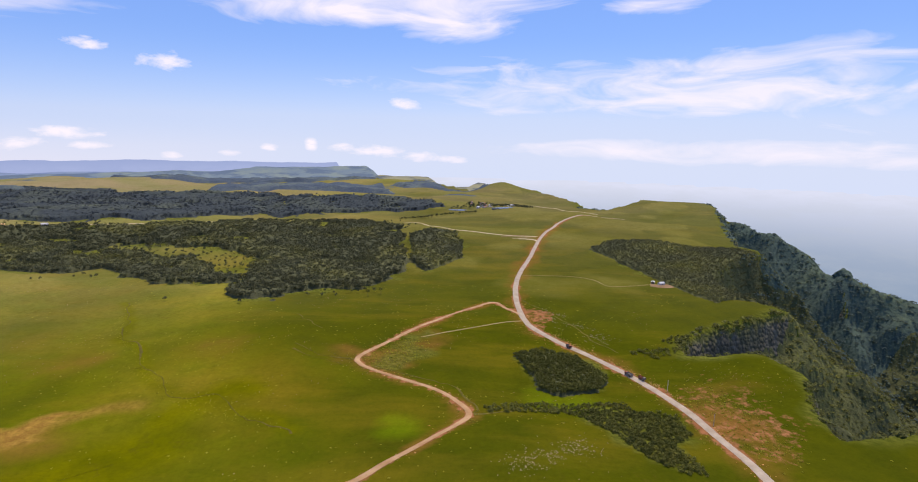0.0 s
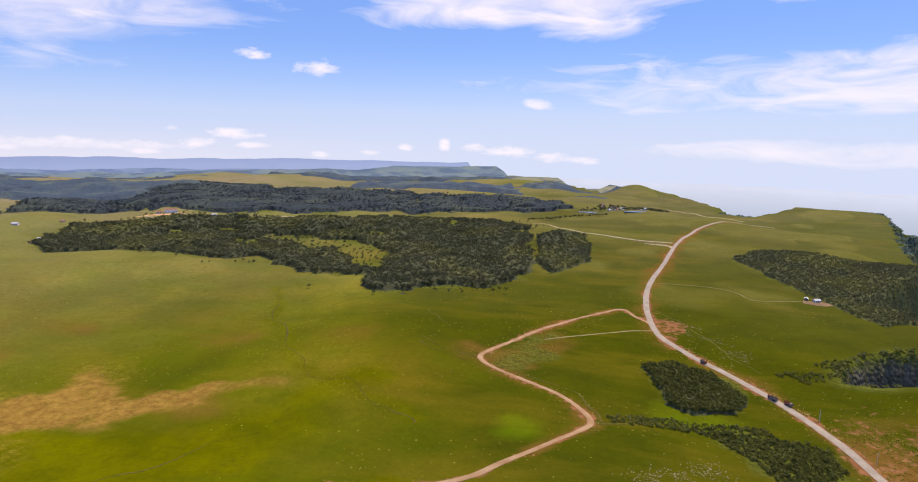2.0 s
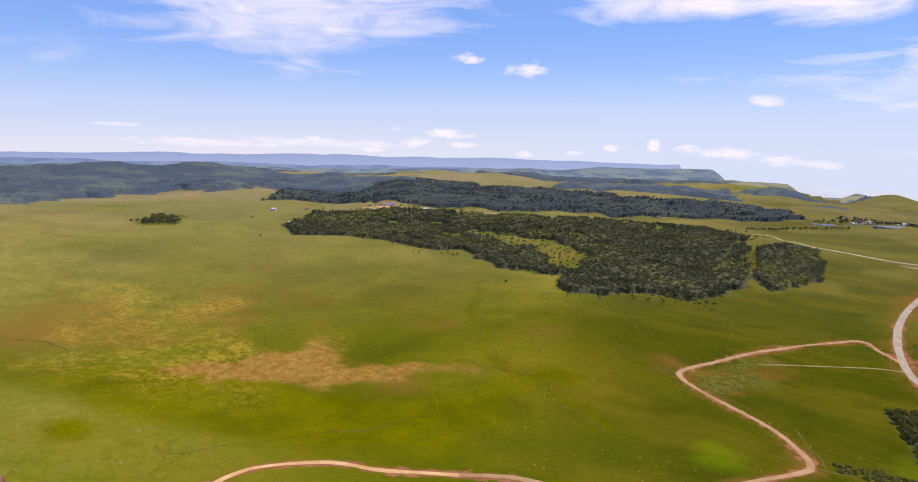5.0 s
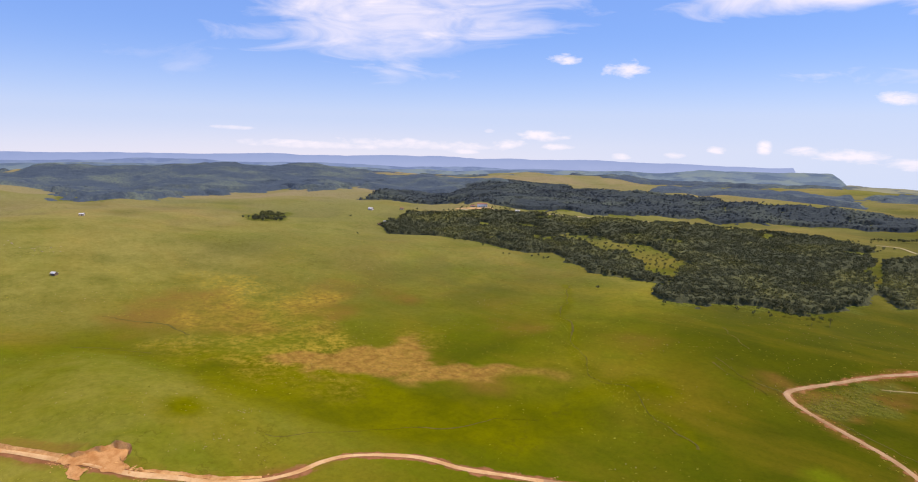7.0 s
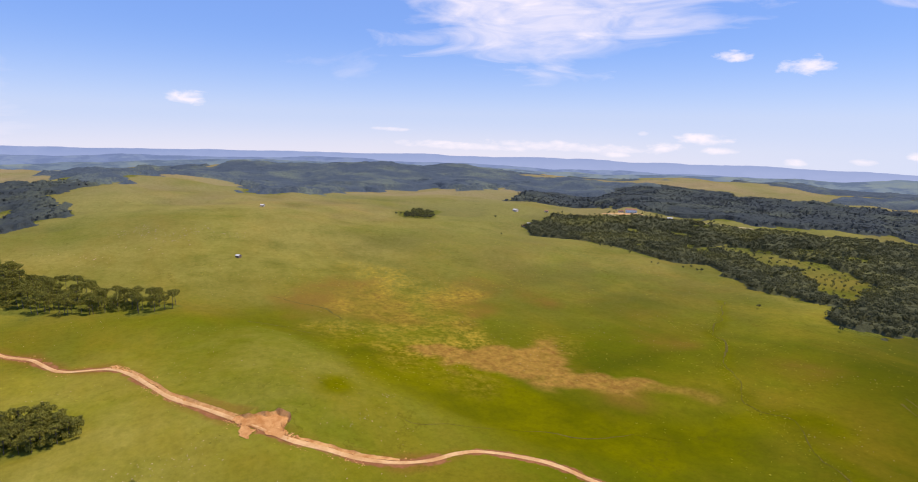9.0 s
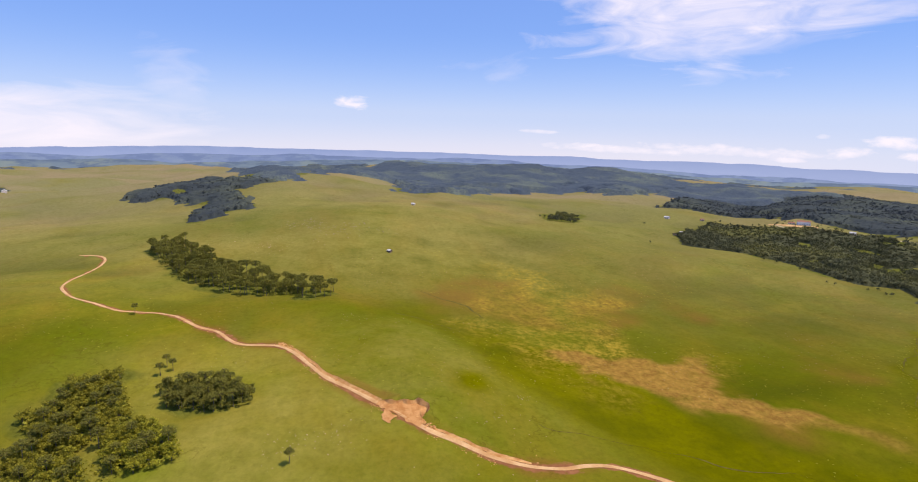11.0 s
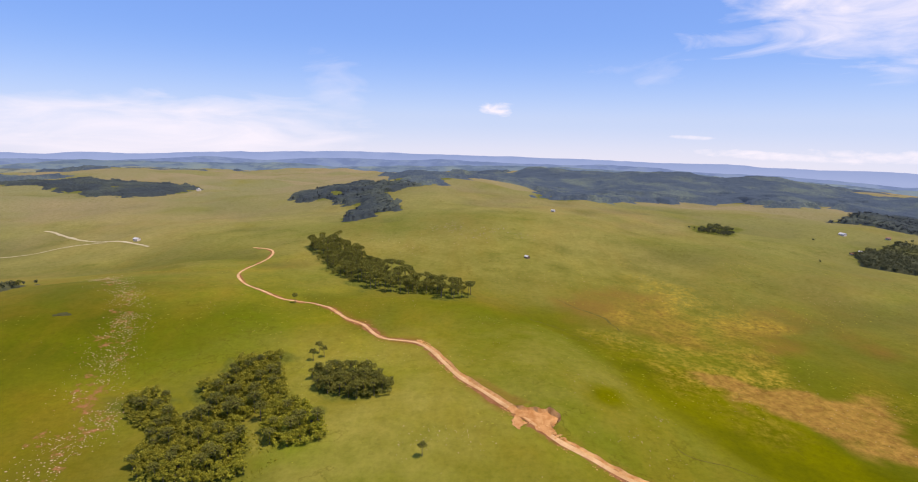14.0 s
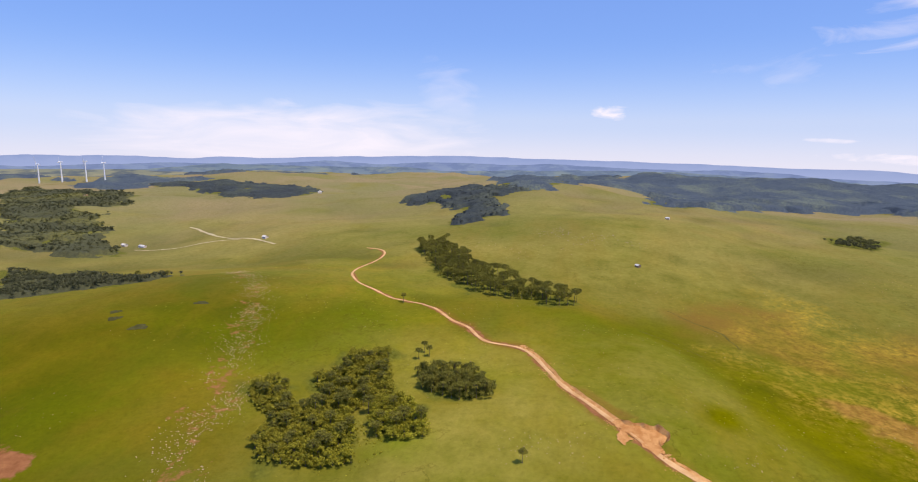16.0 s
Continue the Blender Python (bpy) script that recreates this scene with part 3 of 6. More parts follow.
# roads and tracks, in plan
MAIN_ROAD = [(172, 215), (170, 250), (170, 280), (169, 300), (166, 322), (161, 353), (152, 385), (140, 413), (129, 438), (112, 468), (92, 498), (77, 527),
             (69, 556), (67, 617), (72, 689), (87, 773), (112, 873), (141, 991), (170, 1079), (216, 1214), (258, 1265), (315, 1314), (390, 1330)]
RIDGE_TRACK = [(345, 1400), (312, 1465), (285, 1574), (264, 1701), (214, 1721)]
DIRT_ROAD = [(67, 578), (52, 600), (44, 619), (32, 615), (5, 577), (-24, 535), (-49, 495), (-70, 456), (-80, 433), (-76, 421), (-66, 412), (-53, 403), (-34, 392),
             (-17, 383), (-4, 370), (6, 352), (8, 338), (3, 327), (-10, 309), (-25, 291), (-40, 277), (-53, 266), (-74, 256), (-98, 252), (-123, 247), (-149, 232)]
FARM_ROAD = [(-149, 232), (-167, 220), (-184, 209), (-206, 200), (-223, 185), (-235, 169), (-238, 156), (-238, 140), (-243, 123), (-253, 108), (-268, 94), (-283, 79),
             (-299, 68), (-320, 56), (-344, 42), (-370, 28), (-396, 19), (-422, 10), (-441, -3), (-454, -29), (-491, -48), (-509, -66), (-540, -86)]
HILL_ROAD = [(-540, -86), (-551, -102), (-555, -121), (-560, -137), (-580, -159), (-611, -188), (-654, -207), (-707, -210), (-756, -203), (-811, -206), (-842, -223), (-855, -246)]
SPUR_TRACK = [(-33, 492), (-12, 507), (11, 522), (40, 544), (67, 556)]
FIELD_ROAD = [(144, 1024), (83, 1044), (17, 1064), (-39, 1095), (-80, 1193), (-117, 1188)]
HUT_PATH = [(76, 748), (141, 752), (176, 730), (190, 696), (221, 700), (257, 716), (272, 717)]
VALLEY_ROAD = [(-926, -430), (-967, -482), (-990, -540), (-1015, -589), (-1087, -663), (-1111, -703)]
VALLEY_TRACK = [(-970, -518), (-950, -575), (-923, -609), (-926, -696)]
ROADS = [("main", MAIN_ROAD, 6.6), ("dirt", DIRT_ROAD, 3.6), ("farm", FARM_ROAD, 3.4), ("hill", HILL_ROAD, 2.8)]

# patches of the ground, in plan
DRY_BED = [(-402, 226), (-379, 270), (-362, 315), (-372, 342), (-362, 355), (-325, 316), (-288, 306), (-267, 323), (-246, 347), (-236, 340), (-252, 312), (-284, 289), (-311, 266), (-331, 235), (-357, 226)]
TUSSOCKS = [[(-602, 275), (-650, 325), (-595, 336), (-555, 352), (-495, 311), (-486, 274), (-505, 248), (-551, 244)],
            [(-465, 192), (-454, 231), (-419, 266), (-388, 270), (-373, 214), (-404, 205), (-435, 184)]]
HEATHS = [[(-587, 175), (-612, 221), (-597, 269), (-530, 244), (-544, 201)], [(-552, 359), (-533, 388), (-482, 355), (-497, 330)]]
HEATH_SPOTS = [(-476, 422, 26), (-308, 434, 30), (-500, 421, 20), (-205, 461, 26), (-250, 305, 20)]

WET_HOLLOW = [(-384, 195), (-347, 215), (-305, 260), (-263, 292), (-194, 336), (-150, 300), (-166, 270), (-183, 231), (-225, 191), (-242, 150), (-269, 150), (-310, 165)]
MARSH_SPOTS = [(-335, 122, 13), (-95, 250, 10)]
PALE_KNOLL = [(-300, 140), (-350, 195), (-430, 180), (-460, 110), (-420, 60), (-350, 80)]
RED_BANK = [(176, 416), (191, 400), (201, 377), (206, 352), (207, 327), (206, 300), (184, 292), (181, 318), (173, 340), (169, 367)]
RED_SCAR = [(76, 600), (96, 568), (86, 534), (73, 552)]
STREAM = [(-363, 596), (-326, 543), (-304, 492), (-279, 474), (-245, 422), (-212, 381), (-188, 364), (-164, 361), (-142, 339), (-121, 331), (-102, 315)]
STONY_BELT = [(-640, -350), (-519, -262), (-461, -239), (-397, -222), (-356, -207), (-332, -186), (-306, -197), (-281, -189), (-250, -180)]
SCRUB = [(-81, 442), (-44, 464), (-33, 490), (-30, 418), (-58, 406)]
BARE_END = [(-290, -300), (-263, -282), (-250, -248), (-238, -250), (-225, -275)]

# woods, in plan
WOOD_MAIN = [(-878, 718), (-955, 867), (-867, 935), (-766, 991), (-635, 1047), (-465, 1102), (-350, 1144), (-243, 1204), (-136, 1161), (-98, 1010), (-81, 802),
             (-78, 718), (-109, 668), (-154, 651), (-193, 641), (-217, 589), (-242, 597), (-284, 687), (-325, 673), (-378, 686), (-499, 782), (-550, 723),
             (-658, 748), (-721, 714), (-789, 672)]
CLEARING = [(-596, 949), (-543, 959), (-438, 897), (-369, 884), (-306, 830), (-276, 749), (-280, 696), (-332, 769), (-406, 836), (-489, 866)]
WOOD_ROUND = [(-89, 1012), (-57, 1053), (-12, 1050), (11, 972), (5, 856), (-43, 766), (-63, 795)]
WOOD_BEHIND = [(-1227, 942), (-1421, 1312), (-1449, 1561), (-1581, 1998), (-971, 1594), (-768, 1615), (-632, 1721), (-407, 1581), (-253, 1597), (-151, 1609),
             (-38, 1557), (-98, 1484), (-225, 1439), (-363, 1418), (-490, 1339), (-567, 1164), (-726, 1041), (-828, 1045), (-906, 1055), (-1103, 1018)]
WOOD_FAR = [(-2337, 513), (-2128, 994), (-2136, 1314), (-1931, 1425), (-1562, 1301), (-1468, 997), (-1688, 932), (-1692, 785), (-1520, 560), (-1347, 386),
             (-1394, 299)]
WOOD_GAP = [(-1442, -314), (-1598, -272), (-1694, -190), (-1571, -62), (-1503, 2), (-1415, -56), (-1358, -84), (-1237, -61), (-1156, -21), (-1117, -78), (-1015, -129), (-1104, -148), (-1250, -126), (-1355, -187), (-1418, -233)]
WOOD_VALLEY = [(-1552, -1586), (-1670, -1587), (-1609, -1350), (-1515, -1115), (-1326, -1035), (-1256, -1135), (-1091, -882), (-981, -808), (-1032, -939),
             (-888, -685), (-839, -663), (-857, -784), (-845, -876)]
WOOD_CREST = [(-696, -727), (-711, -691), (-649, -556), (-565, -428), (-616, -405), (-520, -394), (-486, -430), (-461, -485)]
WOOD_WEST = [(-1957, -1378), (-2123, -1318), (-1960, -1057), (-1991, -893), (-1840, -682), (-1652, -668), (-1527, -774), (-1683, -1008)]
WOOD_NORTHWEST = [(-2907, -110), (-3711, 237), (-2244, 406), (-1485, 39), (-1475, -59)]
WOOD_SCARP = [(221, 928), (270, 985), (335, 1015), (372, 965), (425, 930), (500, 905), (530, 860), (490, 760), (430, 680), (370, 640), (330, 640), (296, 628), (281, 699), (255, 786)]
COPSE = [(-1043, 525), (-1123, 603), (-1106, 654), (-970, 569), (-993, 505)]

GROVE_LOBES = [[(-346, -187), (-360, -178), (-354, -160), (-326, -141), (-314, -147), (-320, -165)],
               [(-287, -152), (-313, -152), (-329, -139), (-336, -112), (-307, -97), (-276, -90), (-270, -111), (-273, -143)],
               [(-372, -147), (-385, -134), (-412, -130), (-418, -103), (-358, -85), (-341, -90), (-329, -106), (-335, -126)],
               [(-333, -97), (-348, -76), (-307, -51), (-299, -62), (-303, -84)]]
CLUMP = [(-382, -74), (-393, -59), (-389, -37), (-360, -16), (-346, -19), (-345, -36), (-361, -67)]
THICKET = [(49, 457), (72, 473), (100, 459), (119, 411), (103, 389), (76, 378), (60, 391), (60, 418)]
GULLY = [(68, 351), (91, 355), (121, 363), (145, 353), (150, 328), (131, 311), (135, 282), (117, 284), (104, 307), (87, 338)]
STRIP = [(-833, -159), (-868, -124), (-774, -85), (-705, -48), (-663, -9), (-627, 31), (-598, 62), (-567, 56), (-567, 29), (-606, -8), (-613, -54), (-634, -77),
             (-705, -116)]

layers = {name: np.zeros(PX.shape) for name in ("dry", "heath", "tussock", "wet", "pale", "lush", "deep_and_shade", "far_haze", "soil", "brush", "crag")}
d, where = along(PX + 3 * fbm(PX, PY, 25, 73, 3), PY + 3 * fbm(PX, PY, 25, 75, 3), [(-330, 290), (-288, 298), (-262, 317), (-238, 346), (-215, 352)])
layers["dry"] = np.maximum(soft(PX, PY, DRY_BED, 10), np.clip(1.2 - d / 9, 0, 1) * np.interp(where, [0, 4], [1.0, 0.5]))
for ring in TUSSOCKS:
    layers["tussock"] = np.maximum(layers["tussock"], soft(PX, PY, ring, 40))
layers["tussock"] = np.maximum(layers["tussock"], 0.5 * soft(PX, PY, DRY_BED, 34))
for ring in HEATHS:
    layers["heath"] = np.maximum(layers["heath"], 0.6 * soft(PX, PY, ring, 44))
layers["heath"] = np.maximum(layers["heath"], 0.9 * soft(PX, PY, RED_BANK, 26))
layers["heath"] = np.maximum(layers["heath"], 0.75 * soft(PX, PY, SCRUB, 22))
for line, reach in ((MAIN_ROAD[3:20], 13), (DIRT_ROAD[3:20], 6), (FARM_ROAD[6:], 7)):
    d, _ = along(PX, PY, line)
    layers["heath"] = np.maximum(layers["heath"], np.clip(1.15 - d / reach + 0.8 * fbm(PX, PY, 30, 79, 4), 0, 0.7))
for cx, cy, reach in HEATH_SPOTS:
    d = np.hypot(PX - cx, (PY - cy) * 1.2) / reach + 0.35 * fbm(PX, PY, 25, 77, 3)
    layers["heath"] = np.maximum(layers["heath"], 0.55 * np.clip(1.4 - d, 0, 1))
layers["wet"] = 0.9 * soft(PX, PY, WET_HOLLOW, 34)
d, where = along(PX + 6 * fbm(PX, PY, 60, 85, 3), PY + 6 * fbm(PX, PY, 60, 87, 3), VALE)
layers["wet"] = np.maximum(layers["wet"], np.interp(where, [0, 1.5, 4], [0.1, 0.45, 0.8]) * np.clip(1.5 - d / 30, 0, 1) ** 1.3)
for cx, cy, reach in MARSH_SPOTS:
    layers["wet"] = np.maximum(layers["wet"], np.clip(1.5 - np.hypot(PX - cx, PY - cy) / reach + 0.4 * fbm(PX, PY, 14, 89, 3), 0, 1))
d, _ = along(PX + 5 * fbm(PX, PY, 40, 81, 3), PY + 5 * fbm(PX, PY, 40, 83, 3), STREAM)
layers["wet"] = np.maximum(layers["wet"], np.clip(1.3 - d / 6, 0, 1) * 0.55)
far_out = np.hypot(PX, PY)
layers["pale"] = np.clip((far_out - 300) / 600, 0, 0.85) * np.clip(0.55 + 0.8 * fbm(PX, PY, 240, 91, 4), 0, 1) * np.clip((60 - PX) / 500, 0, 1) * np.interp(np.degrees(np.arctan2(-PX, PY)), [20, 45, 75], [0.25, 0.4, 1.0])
# painted haze on the pasture, growing with distance from the hover point
layers["far_haze"] = np.clip((far_out - 520) / 1300, 0, 1.0) * np.interp(np.degrees(np.arctan2(-PX, PY)), [0, 8, 35], [0.45, 0.5, 1.0])
belly = np.exp(-0.5 * (((PX + 430) / 130) ** 2 + ((PY + 400) / 150) ** 2))
layers["deep_and_shade"] = np.clip((PX + 200 + 0.45 * np.clip(PY - 120, 0, 400)) / 230 + 0.3 * fbm(PX, PY, 160, 93, 3), 0, 1) * np.clip((PY + 60) / 200, 0, 1)
layers["deep_and_shade"] = np.maximum(layers["deep_and_shade"], np.clip(belly * 0.9, 0, 0.55))
# darker patches: those past 500 m paint in cloud shadow
layers["deep_and_shade"] = np.maximum(layers["deep_and_shade"], 0.5 * np.exp(-0.5 * (((PX + 500) / 220) ** 2 + ((PY - 560) / 170) ** 2)) * np.clip(1 + fbm(PX, PY, 120, 94, 3), 0, 1.6))
for cx, cy, rx, ry in ((-285, 385, 100, 120), (-722, 223, 110, 190), (-572, 526, 120, 150), (-755, 353, 90, 150)):
    layers["deep_and_shade"] = np.maximum(layers["deep_and_shade"], 0.55 * np.exp(-0.5 * (((PX - cx) / rx) ** 2 + ((PY - cy) / ry) ** 2)) * np.clip(1 + fbm(PX, PY, 130, 96, 4), 0, 1.6))
layers["pale"] = np.maximum(layers["pale"] * (1 - np.clip(belly * 1.5, 0, 1)), 0.5 * soft(PX, PY, PALE_KNOLL, 50))
layers["pale"] = np.maximum(layers["pale"], 0.5 * np.exp(-0.5 * (((PX + 310) / 55) ** 2 + ((PY - 150) / 50) ** 2)))
layers["pale"] = np.maximum(layers["pale"], 0.85 * np.exp(-0.5 * (((PX + 320) / 120) ** 2 + ((PY + 30) / 100) ** 2)))
for cx, cy, reach in ((-35, 322, 13), (62, 372, 16), (88, 366, 14), (-300, -70, 18)):
    layers["lush"] = np.maximum(layers["lush"], np.clip(1.5 - np.hypot(PX - cx, PY - cy) / reach + 0.4 * fbm(PX, PY, 14, 95, 3), 0, 1) * 0.45)
# relief shading put into the colour: hollows darker, brows paler
for reach, gain in ((70.0, 3.2), (160.0, 9.0)):
    hollow = (ground(PX + reach, PY) + ground(PX - reach, PY) + ground(PX, PY + reach) + ground(PX, PY - reach)) / 4 - PZ
    hollow = hollow * (rim(PX, PY, TABLE) < -reach) * (far_out < 4300)
    layers["deep_and_shade"] = np.maximum(layers["deep_and_shade"], np.clip(hollow / gain, 0, 0.55))
    layers["pale"] = np.maximum(layers["pale"], np.clip(-hollow / gain, 0, 0.35) * np.clip((far_out - 550) / 200, 0, 1))
for name, line, width in ROADS:
    d, s = along(PX, PY, line)
    verge = {"main": 5.5, "dirt": 2.2, "farm": 3.0, "hill": 1.8}[name]
    layers["soil"] = np.maximum(layers["soil"], np.clip({"farm": 0.95, "main": 0.68}.get(name, 0.85) - (d - width / 2) / verge + 0.6 * fbm(PX, PY, 22, 97, 3), 0, 1))
layers["soil"] = np.maximum(layers["soil"], np.clip(0.5 * soft(PX, PY, RED_BANK, 20), 0, 0.4))
layers["soil"] = np.maximum(layers["soil"], 0.6 * soft(PX, PY, RED_SCAR, 10))
layers["soil"] = np.maximum(layers["soil"], 0.9 * soft(PX, PY, BARE_END, 14))
d, _ = along(PX, PY, STONY_BELT)
layers["soil"] = np.maximum(layers["soil"], np.clip(0.42 - d / 45 + 0.26 * fbm(PX, PY, 18, 99, 3), 0, 0.38))
layers["brush"] = 0.7 * soft(PX, PY, SCRUB, 12)
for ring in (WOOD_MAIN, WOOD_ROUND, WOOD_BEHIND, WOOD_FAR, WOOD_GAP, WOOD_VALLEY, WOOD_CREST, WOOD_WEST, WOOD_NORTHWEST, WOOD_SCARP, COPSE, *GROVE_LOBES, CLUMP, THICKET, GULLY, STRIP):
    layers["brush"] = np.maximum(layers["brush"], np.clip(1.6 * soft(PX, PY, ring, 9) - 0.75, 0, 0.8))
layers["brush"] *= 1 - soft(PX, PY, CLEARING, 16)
fx, fy = np.gradient(PZ, GX, axis=1), np.gradient(PZ, GY, axis=0)
slope = np.hypot(fx, fy)
OUT = rim(PX, PY, TABLE)
off_table = np.clip((OUT + 6 + 8 * fbm(PX, PY, 30, 101, 3)) / 16, 0, 1)
layers["brush"] = np.maximum(layers["brush"], off_table)
layers["crag"] = off_table * np.clip((slope - 1.75 + 0.5 * fbm(PX, PY, 40, 103, 3)) / 0.4, 0, 0.8)

index = np.arange(NX * NY).reshape(NY, NX)
quads = np.stack([index[:-1, :-1], index[:-1, 1:], index[1:, 1:], index[1:, :-1]], -1).reshape(-1, 4)
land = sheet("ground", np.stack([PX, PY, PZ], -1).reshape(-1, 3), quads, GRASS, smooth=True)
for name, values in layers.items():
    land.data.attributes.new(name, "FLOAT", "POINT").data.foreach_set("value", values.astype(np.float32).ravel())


def on_grid(values, x, y):
    """A layer of the ground at points of the plan."""
    i = np.clip(np.searchsorted(GX, x) - 1, 0, NX - 2)
    j = np.clip(np.searchsorted(GY, y) - 1, 0, NY - 2)
    return values[j, i]


def turf_layers(ob, off):
    """Give a loose piece of turf the layers of the ground that it lies on."""
    co = np.zeros(len(ob.data.vertices) * 3, np.float32)
    ob.data.vertices.foreach_get("co", co)
    co = co.reshape(-1, 3) + off
    for name, values in layers.items():
        ob.data.attributes.new(name, "FLOAT", "POINT").data.foreach_set("value", on_grid(values, co[:, 0], co[:, 1]).astype(np.float32) * (name != "soil"))


tagged(land, "rolling green highland pasture with dry patches and a cliff edge", "ground", kind="structure")


# ---- backdrop ----
def ring_hills(name, mat, reach, base, seed, size, swell, a0, a1, crest, label):
    """A far skyline of hills along an arc (degrees left of north)."""
    az_line = np.radians(np.arange(a0, a1, 0.12))
    r = reach + 60 * smooth_noise(az_line * reach, az_line * 0, 900, seed)
    top = crest(np.degrees(az_line)) + swell * fbm(az_line * reach, az_line * 0 + 50, size, seed + 3, 5)
    rows = []
    for f, back in ((0.0, -170), (0.45, -110), (0.8, -45), (1.0, 0), (0.6, 90)):
        rr = r + back
        rows.append(np.stack([-np.sin(az_line) * rr, np.cos(az_line) * rr, base + (top - base) * f], -1))
    verts = np.stack(rows).reshape(-1, 3)
    n = len(az_line)
    ids = np.arange(5 * n).reshape(5, n)
    faces = np.stack([ids[:-1, 1:], ids[:-1, :-1], ids[1:, :-1], ids[1:, 1:]], -1).reshape(-1, 4)
    return tagged(sheet(name, verts, faces, mat, smooth=True), label, "hills", kind="structure")


FAR_CREST = ([11.6, 12.2, 15.0, 18.0, 21.8, 29.6, 35.3, 40.7, 45.7, 49.5, 66.2, 71.9, 82.7, 92.1, 99.9, 113.0, 123.1, 129.7, 135.5],
             [-110, -25, -21, -22, -14, -9, -5, -4, 7, 6, 18, 25, 32, 43, 45, 27, 25, 38, 43])
BLUE_CREST = ([14.0, 21.8, 32.5, 40.7, 48.2, 54.8, 66.2, 71.9, 80.1, 84.7, 87.6, 93.0, 100.0, 104.6, 109.7, 118.3, 125.5, 131.8, 135.6],
              [-100, -82, -74, -64, -71, -50, -19, -8, -14, -8, 8, 7, 10, -9, 6, -26, -3, -18, -11])
PLATEAU_CREST = ([7.9, 8.1, 8.6, 9.3, 19.7, 23.2, 26.7, 29.6, 38.1, 43.3, 50.5, 56.9, 66.2, 78.6, 85.2, 90.0, 95.5, 104.6, 113.0, 120.8, 125.5, 131.9, 135.6],
                 [-190, -100, -60, -27, -29, -60, -51, -67, -79, -87, -74, -60, -38, -19, -21, -36, -50, -25, -15, -10, -35, -32, -34])
COUNTRY_CREST = ([-3.4, -2.6, -1.8, -0.9, 0.6, 1.6, 1.8, 2.6, 3.2, 5.9, 8.1, 9.2, 15.0, 21.8, 32.5, 43.3, 52.8, 77.5, 87.7, 96.8, 104.6, 109.7, 115.7, 121.8, 127.7, 135.6],
                 [-190, -126, -118, -150, -152, -142, -170, -110, -84, -80, -77, -112, -100, -103, -104, -103, -94, -58, -58, -65, -70, -56, -32, -41, -18, -16])
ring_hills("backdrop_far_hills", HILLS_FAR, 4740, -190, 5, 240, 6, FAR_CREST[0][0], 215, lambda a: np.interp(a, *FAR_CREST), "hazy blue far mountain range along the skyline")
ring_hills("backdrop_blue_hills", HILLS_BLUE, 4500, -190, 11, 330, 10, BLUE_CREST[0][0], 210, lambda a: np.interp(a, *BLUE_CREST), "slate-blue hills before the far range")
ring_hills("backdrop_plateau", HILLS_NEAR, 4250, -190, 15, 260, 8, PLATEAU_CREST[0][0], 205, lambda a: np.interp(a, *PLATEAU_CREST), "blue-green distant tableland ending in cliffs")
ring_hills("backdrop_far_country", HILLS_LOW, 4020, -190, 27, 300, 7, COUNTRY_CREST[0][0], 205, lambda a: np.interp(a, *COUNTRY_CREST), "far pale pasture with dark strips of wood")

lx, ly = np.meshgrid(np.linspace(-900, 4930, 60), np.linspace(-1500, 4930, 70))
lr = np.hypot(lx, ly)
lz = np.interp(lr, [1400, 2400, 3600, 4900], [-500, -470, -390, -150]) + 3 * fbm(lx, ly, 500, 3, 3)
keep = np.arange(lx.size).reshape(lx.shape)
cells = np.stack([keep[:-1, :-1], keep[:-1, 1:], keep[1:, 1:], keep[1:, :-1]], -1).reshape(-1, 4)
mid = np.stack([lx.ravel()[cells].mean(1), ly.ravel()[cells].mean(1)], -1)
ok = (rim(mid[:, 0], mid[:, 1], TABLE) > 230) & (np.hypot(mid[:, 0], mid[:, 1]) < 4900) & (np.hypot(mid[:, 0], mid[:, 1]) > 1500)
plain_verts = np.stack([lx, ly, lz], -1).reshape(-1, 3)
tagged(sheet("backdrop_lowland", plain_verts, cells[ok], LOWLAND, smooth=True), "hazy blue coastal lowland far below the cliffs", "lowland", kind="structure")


# ---- roads ----
def glide(line, gap=3.0):
    """A smooth curve through the points of a plan."""
    p = np.array([line[0]] + list(line) + [line[-1]], float)
    out = []
    for k in range(1, len(p) - 2):
        n = max(int(np.hypot(*(p[k + 1] - p[k])) / gap), 2)
        t = np.linspace(0, 1, n, endpoint=False)[:, None]
        out.append(0.5 * (2 * p[k] + (p[k + 1] - p[k - 1]) * t + (2 * p[k - 1] - 5 * p[k] + 4 * p[k + 1] - p[k + 2]) * t ** 2
                          + (3 * p[k] - p[k - 1] - 3 * p[k + 1] + p[k + 2]) * t ** 3))
    return np.concatenate(out + [p[-1:]])


